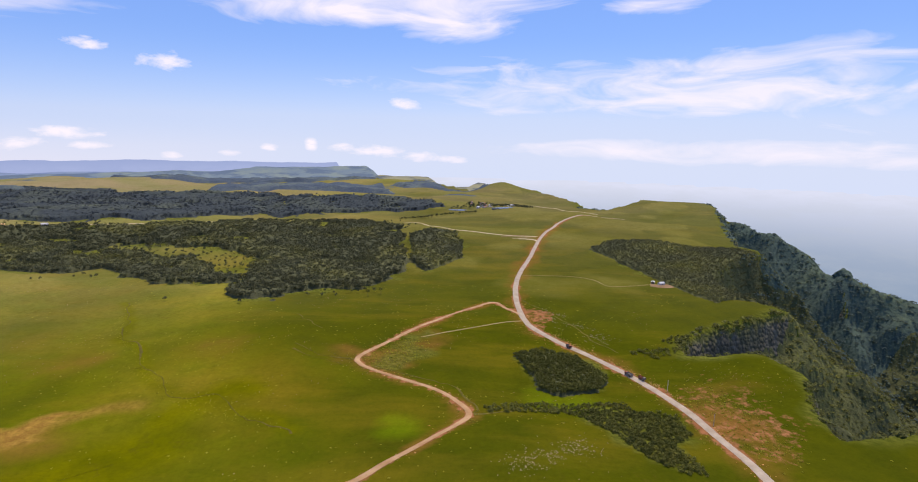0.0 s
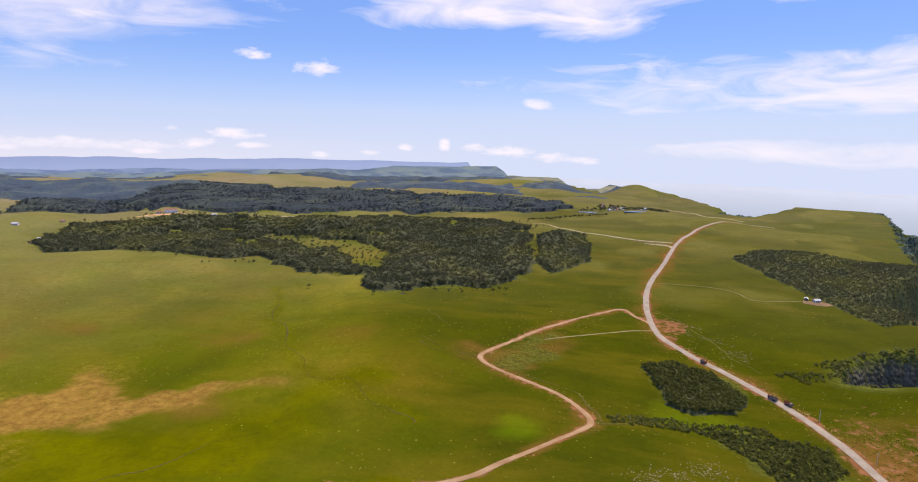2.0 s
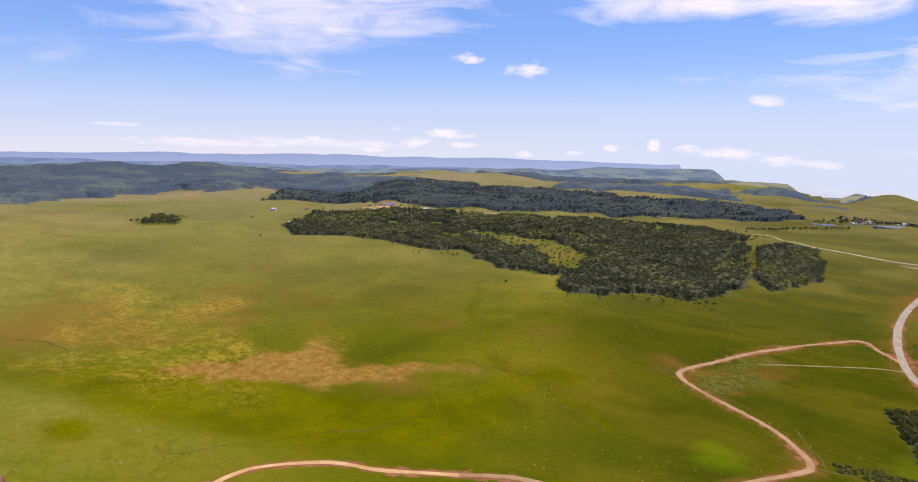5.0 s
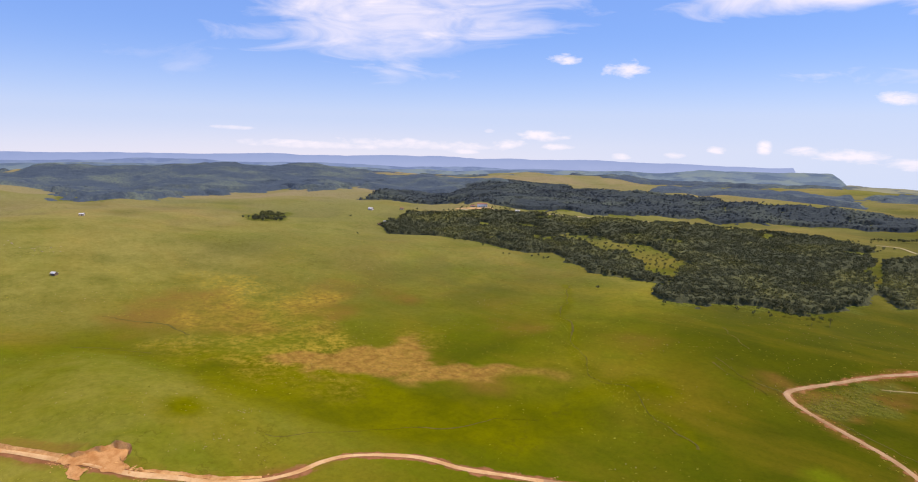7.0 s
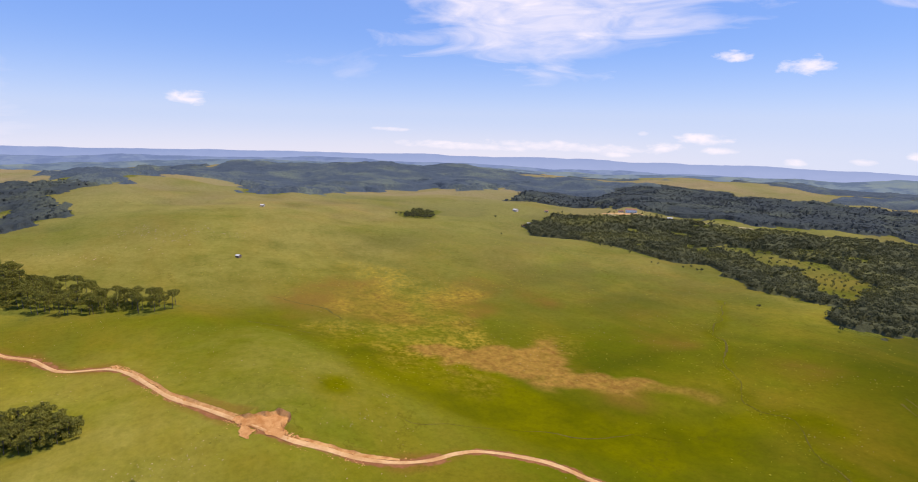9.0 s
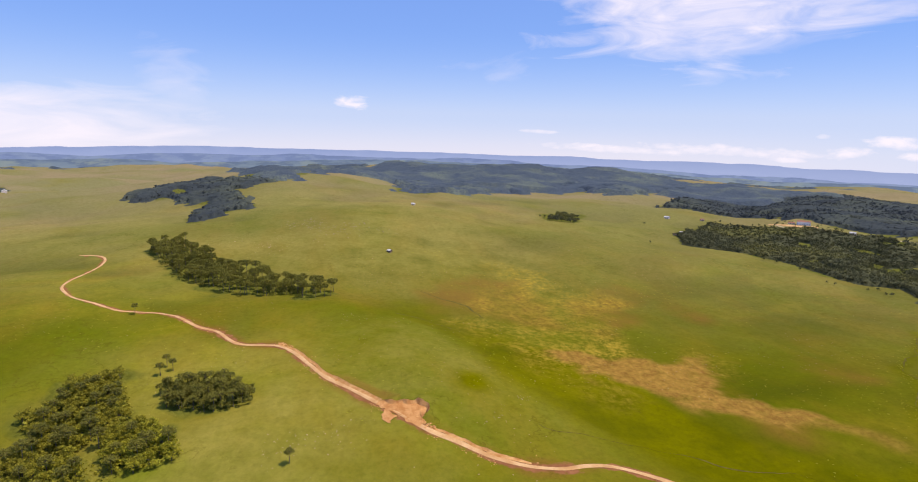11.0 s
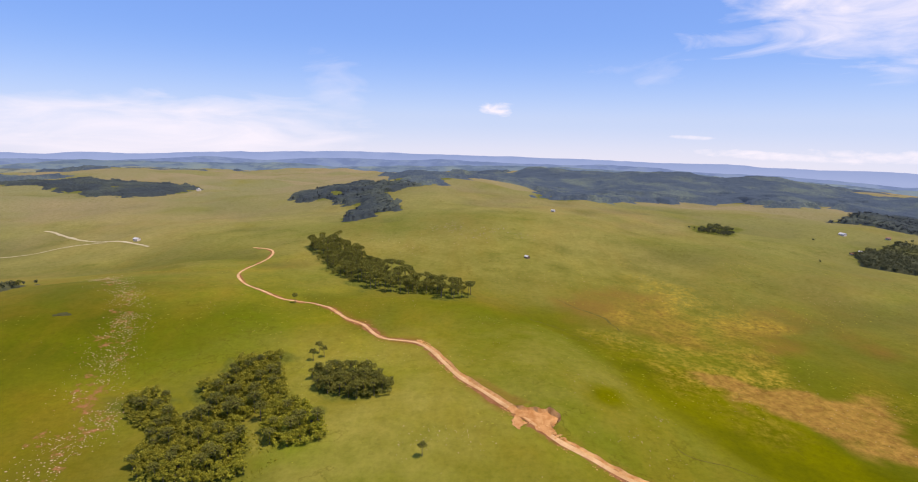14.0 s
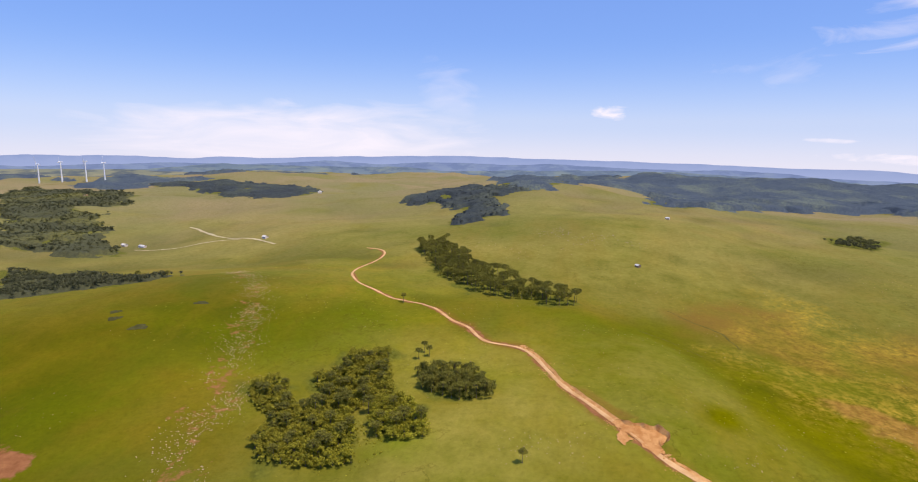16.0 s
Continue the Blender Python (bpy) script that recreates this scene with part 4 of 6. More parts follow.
def ribbon(name, line, width, mat, label, category, lift=0.3, wander=0.12, gap=3.0, kind="structure", seed=1, profile=(0.0, 0.75, 1.0, 0.75, 0.0)):
    c = glide(line, gap)
    d = np.gradient(c, axis=0)
    d /= np.hypot(d[:, 0], d[:, 1])[:, None] + 1e-9
    side = np.stack([-d[:, 1], d[:, 0]], -1)
    far = np.cumsum(np.hypot(*np.gradient(c, axis=0).T))
    rows = []
    for k, (f, up) in enumerate(zip(np.linspace(-0.5, 0.5, len(profile)), profile)):
        w = width * (1 + wander * 2 * fbm(far, far * 0 + 40 * (k < 2), 26, seed, 3))
        q = c + side * (f * w)[:, None]
        rows.append(np.column_stack([q, ground(q[:, 0], q[:, 1]) + lift * (0.35 + 0.65 * up)]))
    n, m = len(c), len(profile)
    verts = np.stack(rows, 1).reshape(-1, 3)
    ids = np.arange(n * m).reshape(n, m)
    faces = np.stack([ids[:-1, 1:], ids[:-1, :-1], ids[1:, :-1], ids[1:, 1:]], -1).reshape(-1, 4)
    return tagged(sheet(name, verts, faces, mat, smooth=True), label, category, kind=kind)


ribbon("main_road", MAIN_ROAD, 6.2, GRAVEL, "pale grey-brown gravel road along the tableland", "road", 0.4, 0.05, seed=1)
ribbon("dirt_road", DIRT_ROAD, 3.7, DIRT, "reddish dirt road zigzagging through green pasture", "road", 0.35, 0.14, seed=2)
ribbon("farm_road", FARM_ROAD, 3.5, CREAM_DIRT, "pale orange dirt road winding below the knoll", "road", 0.35, 0.14, seed=3)
ribbon("hill_road", HILL_ROAD, 2.9, CREAM_DIRT, "pale dirt road curving over the hill", "road", 0.4, 0.14, seed=4)
ribbon("spur_track", SPUR_TRACK, 2.4, TRACK_DIRT, "narrow grassy track joining the gravel road", "track", 0.3, 0.2, seed=5)
ribbon("field_road", FIELD_ROAD, 4.6, PALE_DIRT, "pale yellow field road to the wood", "road", 0.5, 0.1, seed=6)
ribbon("hut_path", HUT_PATH, 1.8, TRACK_DIRT, "thin brown footpath to the huts", "path", 0.3, 0.2, seed=7)
ribbon("ridge_track", RIDGE_TRACK, 6.0, PALE_DIRT, "pale track along the cliff edge", "track", 0.8, 0.2, 8, seed=8)
ribbon("valley_road", VALLEY_ROAD, 5.5, PALE_DIRT, "pale valley road", "road", 0.6, 0.2, seed=9)
ribbon("valley_track", VALLEY_TRACK, 4.0, PALE_DIRT, "faint pale valley track", "track", 0.5, 0.2, seed=10)


# ---- woods ----
rand = np.random.default_rng(7)


def ball(sub):
    bm = bmesh.new()
    bmesh.ops.create_icosphere(bm, subdivisions=sub, radius=1)
    v = np.array([x.co for x in bm.verts])
    f = np.array([[x.index for x in p.verts] for p in bm.faces])
    bm.free()
    return v, f


BALL_1, BALL_2 = ball(1), ball(2)


def lump(source, rng, rough, flat=1.0):
    """A ragged clump of leaves of radius about 1."""
    v, f = source
    r = 1 + rough * rng.uniform(-1, 1, len(v))
    v = v * r[:, None]
    v[:, 2] *= flat
    return v, f


def join(parts):
    vs, fs, n = [], [], 0
    for v, f in parts:
        vs.append(v)
        fs.append(f + n)
        n += len(v)
    return np.concatenate(vs), np.concatenate(fs)


def stalk(r0, r1, h, sides=3):
    a = np.arange(sides) / sides * 2 * np.pi
    v = np.concatenate([np.stack([np.cos(a) * r0, np.sin(a) * r0, 0 * a - 0.6], -1), np.stack([np.cos(a) * r1, np.sin(a) * r1, 0 * a + h], -1)])
    f = []
    for k in range(sides):
        m = (k + 1) % sides
        f += [(k, m, sides + m), (k, sides + m, sides + k)]
    return v, np.array(f)


def shreds(rng, n, reach, rise, size):
    """Loose sprays of leaves standing out from a crown."""
    d = rng.normal(size=(n, 3))
    d /= np.linalg.norm(d, axis=1)[:, None]
    d[:, 2] = np.abs(d[:, 2]) * 0.9 - 0.15
    c = d * reach + np.array([0, 0, rise])
    v = (c[:, None, :] + rng.normal(size=(n, 3, 3)) * size).reshape(-1, 3)
    return v, np.arange(3 * n).reshape(n, 3)


def leaves(rng, n, reach, size, flat=0.8):
    """A hollow clump of n small sprays of leaves, thicker on top."""
    d = rng.normal(size=(n, 3))
    d[:, 2] += 0.45
    d /= np.linalg.norm(d, axis=1)[:, None]
    c = d * reach * rng.uniform(0.7, 1.08, n)[:, None]
    c[:, 2] *= flat
    face = d + 0.55 * rng.normal(size=(n, 3))
    face[:, 2] += 0.25
    face /= np.linalg.norm(face, axis=1)[:, None]
    u = np.cross(face, rng.normal(size=(n, 3)))
    u /= np.linalg.norm(u, axis=1)[:, None]
    w = np.cross(face, u)
    s = (size * rng.uniform(0.7, 1.4, n))[:, None]
    v = np.stack([c + u * s, c - 0.55 * u * s + 0.85 * w * s, c - 0.55 * u * s - 0.85 * w * s], 1).reshape(-1, 3)
    return v, np.arange(3 * n).reshape(n, 3)


def crown_full(rng):
    """A forest tree 1 high: a stem, one large clump and two lesser ones."""
    out = [stalk(0.025, 0.015, 0.5)]
    v, f = leaves(rng, 44, 0.34, 0.1)
    out.append((v + [0, 0, 0.62], f))
    for k in range(3):
        a = rng.uniform(0, 6.28)
        v, f = leaves(rng, 16, rng.uniform(0.17, 0.24), 0.09)
        out.append((v + [0.26 * math.cos(a), 0.26 * math.sin(a), rng.uniform(0.45, 0.82)], f))
    return join(out)


def crown_plain(rng):
    out = []
    for k in range(3):
        v, f = leaves(rng, 14, rng.uniform(0.22, 0.36), 0.125)
        a, far = rng.uniform(0, 6.28), 0.25 * (k > 0)
        out.append((v + [far * math.cos(a), far * math.sin(a), rng.uniform(0.5, 0.8)], f))
    return join(out)


def bush(rng):
    v, f = leaves(rng, 22, 0.5, 0.19, 0.7)
    return v + [0, 0, 0.3], f


def shrub(rng):
    out = []
    for k in range(3):
        v, f = leaves(rng, 13, rng.uniform(0.25, 0.42), 0.15, 0.75)
        a, far = rng.uniform(0, 6.28), 0.3 * (k > 0)
        out.append((v + [far * math.cos(a), far * math.sin(a), rng.uniform(0.2, 0.5)], f))
    return join(out)


SHRUB = [shrub(np.random.default_rng(300 + k)) for k in range(6)]
FULL = [crown_full(np.random.default_rng(k)) for k in range(6)]
PLAIN = [crown_plain(np.random.default_rng(20 + k)) for k in range(6)]
BUSH = [bush(np.random.default_rng(40 + k)) for k in range(6)]


def spread(name, forms, at, high, wide, mat, label, category="wood", sink=0.0, group="", soft_look=True):
    """One mesh of many plants of these forms, at points of the plan, of these heights and relative widths."""
    vs, fs, n = [], [], 0
    pick = rand.integers(0, len(forms), len(at))
    z = ground(at[:, 0], at[:, 1]) - sink
    for k, (v, f) in enumerate(forms):
        m = pick == k
        if not m.any():
            continue
        a = rand.uniform(0, 6.28, m.sum())
        c, s, h, w = np.cos(a)[:, None], np.sin(a)[:, None], high[m][:, None], (high[m] * wide[m])[:, None]
        x = (v[None, :, 0] * c - v[None, :, 1] * s) * w + at[m][:, :1]
        y = (v[None, :, 0] * s + v[None, :, 1] * c) * w + at[m][:, 1:2]
        zz = v[None, :, 2] * h + z[m][:, None]
        vs.append(np.stack([x, y, zz], -1).reshape(-1, 3))
        fs.append((f[None] + (np.arange(m.sum()) * len(v))[:, None, None] + n).reshape(-1, 3))
        n += m.sum() * len(v)
    return tagged(sheet(name, np.concatenate(vs), np.concatenate(fs), mat, smooth=soft_look), label, category, group, "stuff")


def dots(ring, gap, wobble=0.0, thin=0.0, seed=1, without=()):
    """Points of a plan inside a polygon, about that far apart, in no rows."""
    x0, x1 = min(p[0] for p in ring), max(p[0] for p in ring)
    y0, y1 = min(p[1] for p in ring), max(p[1] for p in ring)
    gx, gy = np.meshgrid(np.arange(x0, x1, gap), np.arange(y0, y1, gap * 0.9))
    x = gx.ravel() + rand.uniform(-0.48, 0.48, gx.size) * gap
    y = gy.ravel() + rand.uniform(-0.48, 0.48, gx.size) * gap
    wx, wy = x + wobble * fbm(x, y, 40, seed, 3), y + wobble * fbm(x, y, 40, seed + 5, 3)
    ok = inside(wx, wy, ring)
    for hole in without:
        ok &= ~inside(wx, wy, hole)
    if thin:
        ok &= fbm(x, y, 34, seed + 9, 3) > -thin * 0.9
        ok &= rand.uniform(0, 1, len(x)) > thin * 0.12
    return np.stack([x[ok], y[ok]], -1)


def canopy(name, ring, gap, tall, mat, label, wobble=10, thin=0.0, seed=1, without=(), mask=None, roll=0.0):
    """A closed canopy over part of the plan: a rough roof of crowns that comes down to the ground all round."""
    x0, x1 = min(p[0] for p in ring) - 3 * gap, max(p[0] for p in ring) + 3 * gap
    y0, y1 = min(p[1] for p in ring) - 3 * gap, max(p[1] for p in ring) + 3 * gap
    gx, gy = np.meshgrid(np.arange(x0, x1, gap), np.arange(y0, y1, gap))
    x, y = gx + rand.uniform(-0.35, 0.35, gx.shape) * gap, gy + rand.uniform(-0.35, 0.35, gx.shape) * gap
    wx, wy = x + wobble * fbm(x, y, 40, seed, 3), y + wobble * fbm(x, y, 40, seed + 5, 3)
    on = inside(wx, wy, ring) if mask is None else mask(x, y)
    for hole in without:
        on &= ~inside(wx, wy, hole)
    if thin:
        on &= fbm(x, y, 34, seed + 9, 3) > -thin * 0.9
    on[[0, -1], :] = on[:, [0, -1]] = False
    core = on.copy()
    for dx, dy in ((1, 0), (-1, 0), (0, 1), (0, -1)):
        core &= np.roll(np.roll(on, dx, 1), dy, 0)
    z = ground(x, y) + np.where(on & ~core, 0.3 * tall * rand.uniform(0.4, 1, x.shape), 0) + np.where(core, tall * (0.6 + 0.4 * rand.uniform(0, 1, x.shape)) + roll * np.abs(fbm(x, y, 150, seed + 21, 4)), np.where(on, 0, -0.6))
    ids = np.arange(x.size).reshape(x.shape)
    quads_ = np.stack([ids[:-1, :-1], ids[:-1, 1:], ids[1:, 1:], ids[1:, :-1]], -1).reshape(-1, 4)
    quads_ = quads_[on.ravel()[quads_].any(1)]
    used = np.unique(quads_)
    where = np.full(x.size, -1)
    where[used] = np.arange(len(used))
    verts = np.stack([x.ravel(), y.ravel(), z.ravel()], -1)[used]
    return tagged(sheet(name, verts, where[quads_], mat), label, "wood", kind="stuff")


def wood(name, ring, gap, tall, mat, forms, label, wobble=10, thin=0.0, wide=0.9, seed=1, without=()):
    at = dots(ring, gap, wobble, thin, seed, without)
    high = tall * rand.uniform(0.72, 1.2, len(at))
    return spread(name, forms, at, high, wide * rand.uniform(0.85, 1.3, len(at)), mat, label)


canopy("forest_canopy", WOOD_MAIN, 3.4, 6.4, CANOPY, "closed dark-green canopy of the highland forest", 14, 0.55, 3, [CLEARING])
wood("forest", WOOD_MAIN, 4.9, 7.0, LEAF, PLAIN, "dense dark-green highland forest at the pasture's edge", 14, 0.7, seed=3, without=[CLEARING])
wood("forest_edge", WOOD_MAIN, 15, 5.4, LEAF, PLAIN, "scattered low trees along the forest's edge", 75, 0.9, 0.9, seed=63)
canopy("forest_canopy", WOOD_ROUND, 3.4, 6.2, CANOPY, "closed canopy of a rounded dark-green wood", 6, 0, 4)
wood("forest", WOOD_ROUND, 4.8, 6.8, LEAF, PLAIN, "dense rounded dark-green wood beside the field road", 6, seed=4)
canopy("forest_canopy", WOOD_BEHIND, 4.6, 7.5, CANOPY_FAR_HAZE, "dark forest canopy on a low ridge, tinted blue with haze", 22, 0.8, 5, roll=2.5)
wood("forest", WOOD_BEHIND, 9.0, 8.5, LEAF_FAR_HAZE, PLAIN, "rough dark treetops of the ridge forest", 22, 0.8, 0.8, seed=5)
canopy("forest_canopy", WOOD_FAR, 6.5, 9, CANOPY_DISTANT_HAZE, "far forest canopy on rolling hills, tinted blue with haze", 40, 0.75, 6, roll=8)
canopy("forest_canopy", WOOD_GAP, 5, 8, CANOPY_FAR_HAZE, "dark canopy of a wood in a fold of the hills", 24, 0.8, 7, roll=2)
wood("forest", WOOD_GAP, 11, 8, LEAF_FAR_HAZE, PLAIN, "rough dark treetops of the hillside wood", 16, 0.2, 0.8, seed=7)
canopy("forest_canopy", WOOD_VALLEY, 5, 7, CANOPY, "dark valley forest canopy with pasture gaps", 34, 0.75, 8, roll=2)
wood("forest", WOOD_VALLEY, 7.5, 8, LEAF, PLAIN, "rough dark treetops of the valley forest", 34, 0.4, 0.8, seed=8)
canopy("forest_canopy", WOOD_CREST, 3.6, 5, CANOPY, "dark-green canopy behind the grassy crest", 12, 0.5, 9)
wood("forest", WOOD_CREST, 6.5, 7.2, LEAF, PLAIN, "dark-green wood behind the grassy crest", 12, 0.5, seed=9)
canopy("forest_canopy", WOOD_WEST, 6, 9, CANOPY_FAR_HAZE, "far dark wood below the wind turbines", 36, 0.7, 10)
canopy("forest_canopy", WOOD_NORTHWEST, 7, 9, CANOPY_DISTANT_HAZE, "far dark wood on a distant slope", 40, 0.7, 11)
canopy("forest_canopy", WOOD_SCARP, 2.6, 3.4, CLIFF_GREEN, "low closed canopy near the cliff edge", 6, 0, 12)
wood("forest", WOOD_SCARP, 4.0, 4.4, LEAF, PLAIN, "low dense dark-green wood near the cliff edge", 6, 0, 1.0, seed=12)

# far woods in scattered masses over the distant hills


def scattered(x, y):
    r, a = np.hypot(x, y), np.degrees(np.arctan2(-x, y))
    lean_to = np.interp(a, [0, 25, 45, 55, 90, 105, 142], [-0.12, -0.12, 0.05, 0.3, 0.3, -0.1, -0.5])
    return (r > 1850) & (r < 4000) & (a > -3) & (a < 143) & (rim(x, y, TABLE) < -60) & (fbm(x, y, 520, 131, 5) + lean_to > 0.16)


canopy("far_woods", [(-3900, -2900), (250, 3900)], 15, 11, CANOPY_DISTANT_HAZE, "distant patchy woodland over rolling hills", seed=140, mask=scattered, roll=9)

# the flanks of the cliffs, thick with low growth
def flank(x, y):
    e = rim(x, y, TABLE) + 9 * fbm(x, y, 30, 171, 3)
    s = np.hypot(height(x + 3, y) - height(x - 3, y), height(x, y + 3) - height(x, y - 3)) / 6
    return (e > 4) & (e < 330) & (x / np.maximum(y, 1) < 1.0) & (s < 2.5)


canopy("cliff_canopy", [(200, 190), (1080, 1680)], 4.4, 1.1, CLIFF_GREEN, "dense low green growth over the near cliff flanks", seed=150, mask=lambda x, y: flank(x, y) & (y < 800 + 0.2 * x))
canopy("cliff_canopy", [(200, 190), (1080, 1680)], 4.8, 1.8, CLIFF_FAR_HAZE, "growth over the far cliff spur, tinted blue-green with haze", seed=152, mask=lambda x, y: flank(x, y) & (y >= 790 + 0.2 * x))
for gap, near_edge, far_edge, top, south, north, leaf in ((4.8, 1, 110, 3.1, 180, 1000, CLIFF_LEAF), (7.5, 110, 330, 4.8, 180, 900, CLIFF_LEAF), (6.8, 1, 330, 4.0, 850, 1700, SPUR_LEAF_HAZE)):
    gx, gy = np.meshgrid(np.arange(190, 1100, gap), np.arange(south, north, gap))
    px, py = gx.ravel() + rand.uniform(-0.48, 0.48, gx.size) * gap, gy.ravel() + rand.uniform(-0.48, 0.48, gx.size) * gap
    edge = rim(px, py, TABLE)
    ok = (edge > near_edge) & (edge < far_edge) & (px / np.maximum(py, 1) < 1.0) & (edge + 9 * fbm(px, py, 30, 171, 3) > 0)
    px, py, edge = px[ok], py[ok], edge[ok]
    steep = np.hypot(height(px + 3, py) - height(px - 3, py), height(px, py + 3) - height(px, py - 3)) / 6
    ok = steep < 2.4 + rand.uniform(-0.3, 0.5, len(px))
    px, py = px[ok], py[ok]
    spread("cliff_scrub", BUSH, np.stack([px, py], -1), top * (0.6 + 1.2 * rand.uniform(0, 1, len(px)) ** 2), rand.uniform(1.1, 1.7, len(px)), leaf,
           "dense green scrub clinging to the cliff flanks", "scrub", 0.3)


# ---- single trees ----
def cluster(rng, centres, size, flat):
    out = []
    for c in centres:
        k = rng.uniform(0.8, 1.35)
        v, f = leaves(rng, 40, size * k, 0.34 * size, flat)
        out.append((v + c, f))
    return join(out)


def limb(a, b, r0, r1):
    a, b = np.array(a, float), np.array(b, float)
    d = (b - a) / np.linalg.norm(b - a)
    u = np.cross(d, [0.3, 0.9, 0.1])
    u /= np.linalg.norm(u)
    w = np.cross(d, u)
    ang = np.arange(5) / 5 * 2 * np.pi
    ring = np.cos(ang)[:, None] * u + np.sin(ang)[:, None] * w
    v = np.concatenate([a + ring * r0, b + ring * r1])
    f = []
    for k in range(5):
        m = (k + 1) % 5
        f += [(k, m, 5 + m), (k, 5 + m, 5 + k)]
    return v, np.array(f)


def make_tree(name, trunk, crown, leaf, label, category="tree", group=""):
    base = tagged(new(name), label, category, group)
    sheet("trunk", *trunk, BARK, base)
    sheet("crown", *crown, leaf, base, smooth=True)
    return base


def broad_tree(seed, tall, label, group, leaf=LEAF_NEAR, flat=0.75):
    rng = np.random.default_rng(seed)
    stems, ends = [limb((0, 0, -0.6), (0.1, 0, tall * 0.45), 0.24, 0.15)], []
    for k in range(5):
        a, up = k * 1.3 + rng.uniform(0, 0.6), rng.uniform(0.55, 0.8)
        reach = tall * rng.uniform(0.16, 0.3)
        tip = (math.cos(a) * reach, math.sin(a) * reach, tall * up)
        stems.append(limb((0.05, 0, tall * rng.uniform(0.28, 0.45)), tip, 0.11, 0.04))
        ends.append(tip)
    ends.append((0, 0, tall * 0.85))
    tufts = []
    for c in ends:
        for k in range(3):
            tufts.append(np.array(c) + rng.normal(size=3) * tall * np.array([0.085, 0.085, 0.05]))
    crown = join([cluster(rng, tufts, tall * 0.115, flat), shreds(rng, 26, tall * 0.36, tall * 0.66, tall * 0.035)])
    return make_tree("broadleaf_tree", join(stems), crown, leaf, label, group=group)


def umbrella_pine(seed, tall, label, group):
    """An araucaria: a bare mast under a flat, upswept candelabra."""
    rng = np.random.default_rng(seed)
    stems, tufts = [limb((0, 0, -0.6), (0, 0, tall * 0.93), 0.24, 0.12)], []
    for tier, (z, reach, n) in enumerate(((0.72, 0.27, 6), (0.84, 0.31, 8), (0.95, 0.2, 6))):
        for k in range(n):
            a = k / n * 6.28 + rng.uniform(-0.3, 0.3) + tier
            r = tall * reach * rng.uniform(0.75, 1.15)
            tip = (math.cos(a) * r, math.sin(a) * r, tall * (z + 0.06))
            stems.append(limb((0, 0, tall * (z - 0.03)), tip, 0.06, 0.03))
            tufts += [tip, (tip[0] * 0.68, tip[1] * 0.68, tip[2] - 0.1)]
    crown = join([cluster(rng, [np.array(t) for t in tufts], tall * 0.062, 0.6), cluster(rng, [np.array((0, 0, tall * 0.97))], tall * 0.1, 0.5)])
    return make_tree("umbrella_pine", join(stems), crown, PINE_LEAF, label, group=group)


def plant(models, at, low=0.8, high=1.25):
    """Stand copies of the models at the points; the models themselves take the first places."""
    at = list(at)
    for k, (x, y) in enumerate(at):
        size = rand.uniform(low, high)
        m = Matrix.LocRotScale((x, y, float(ground(x, y))), Euler((rand.uniform(-0.05, 0.05), rand.uniform(-0.05, 0.05), rand.uniform(0, 6.28))), None)
        if k < len(models):
            ob = models[k]
            ob.matrix_basis = m @ Matrix.Diagonal((size, size, size * rand.uniform(0.9, 1.1), 1))
        else:
            src = models[rand.integers(0, len(models))]
            ob = copy_thing(src, m)
            ob.scale = (size, size, size * rand.uniform(0.9, 1.1))


grove_at = np.concatenate([dots(ring, 6.1, 1, seed=14) for ring in GROVE_LOBES])
plant([broad_tree(60 + k, 7.4, "leafy green broadleaf tree in a pasture grove", "trees of the grove") for k in range(5)], grove_at)
plant([umbrella_pine(70 + k, 10.5, "dark umbrella pine rising over a grove", "pines of the grove") for k in range(3)], np.concatenate([dots(ring, 14, 1, seed=15) for ring in GROVE_LOBES]))
plant([umbrella_pine(84 + k, 9.5, "dark umbrella pine in a tight clump", "pines of the clump") for k in range(3)], dots(CLUMP, 6.5, 1, seed=17), 0.8, 1.2)
plant([umbrella_pine(110 + k, 13.5, "dark umbrella pine in a long strip of woodland", "pines of the strip") for k in range(4)], dots(STRIP, 10.5, 8, seed=20))
under_at = np.concatenate([dots(ring, 3.6, 1, seed=24) for ring in GROVE_LOBES])
spread("grove_undergrowth", PLAIN, under_at, rand.uniform(2.6, 5.2, len(under_at)), rand.uniform(0.9, 1.3, len(under_at)), LEAF_NEAR, "leafy undergrowth and young trees of the grove")
wood("clump_trees", CLUMP, 4.0, 6.6, PINE_LEAF, FULL, "tight clump of dark broadleaf trees in pasture", 1, 0, 0.8, seed=16)
canopy("thicket_canopy", THICKET, 2.2, 3.2, CLIFF_GREEN, "closed canopy of the dark roadside thicket", 2, 0, 18)
wood("thicket", THICKET, 3.4, 5.2, THICKET_LEAF, FULL, "dense dark thicket of low trees beside the gravel road", 2, 0, 0.95, seed=18)
wood("gully_trees", GULLY, 4.0, 2.9, THICKET_LEAF, FULL, "low dark shrubby trees along a damp gully", 4, 0.35, 1.0, seed=19)
wood("strip_trees", STRIP, 7.2, 6.4, PINE_LEAF, FULL, "dark broadleaf trees below the umbrella pines", 8, 0.3, 0.95, seed=21)
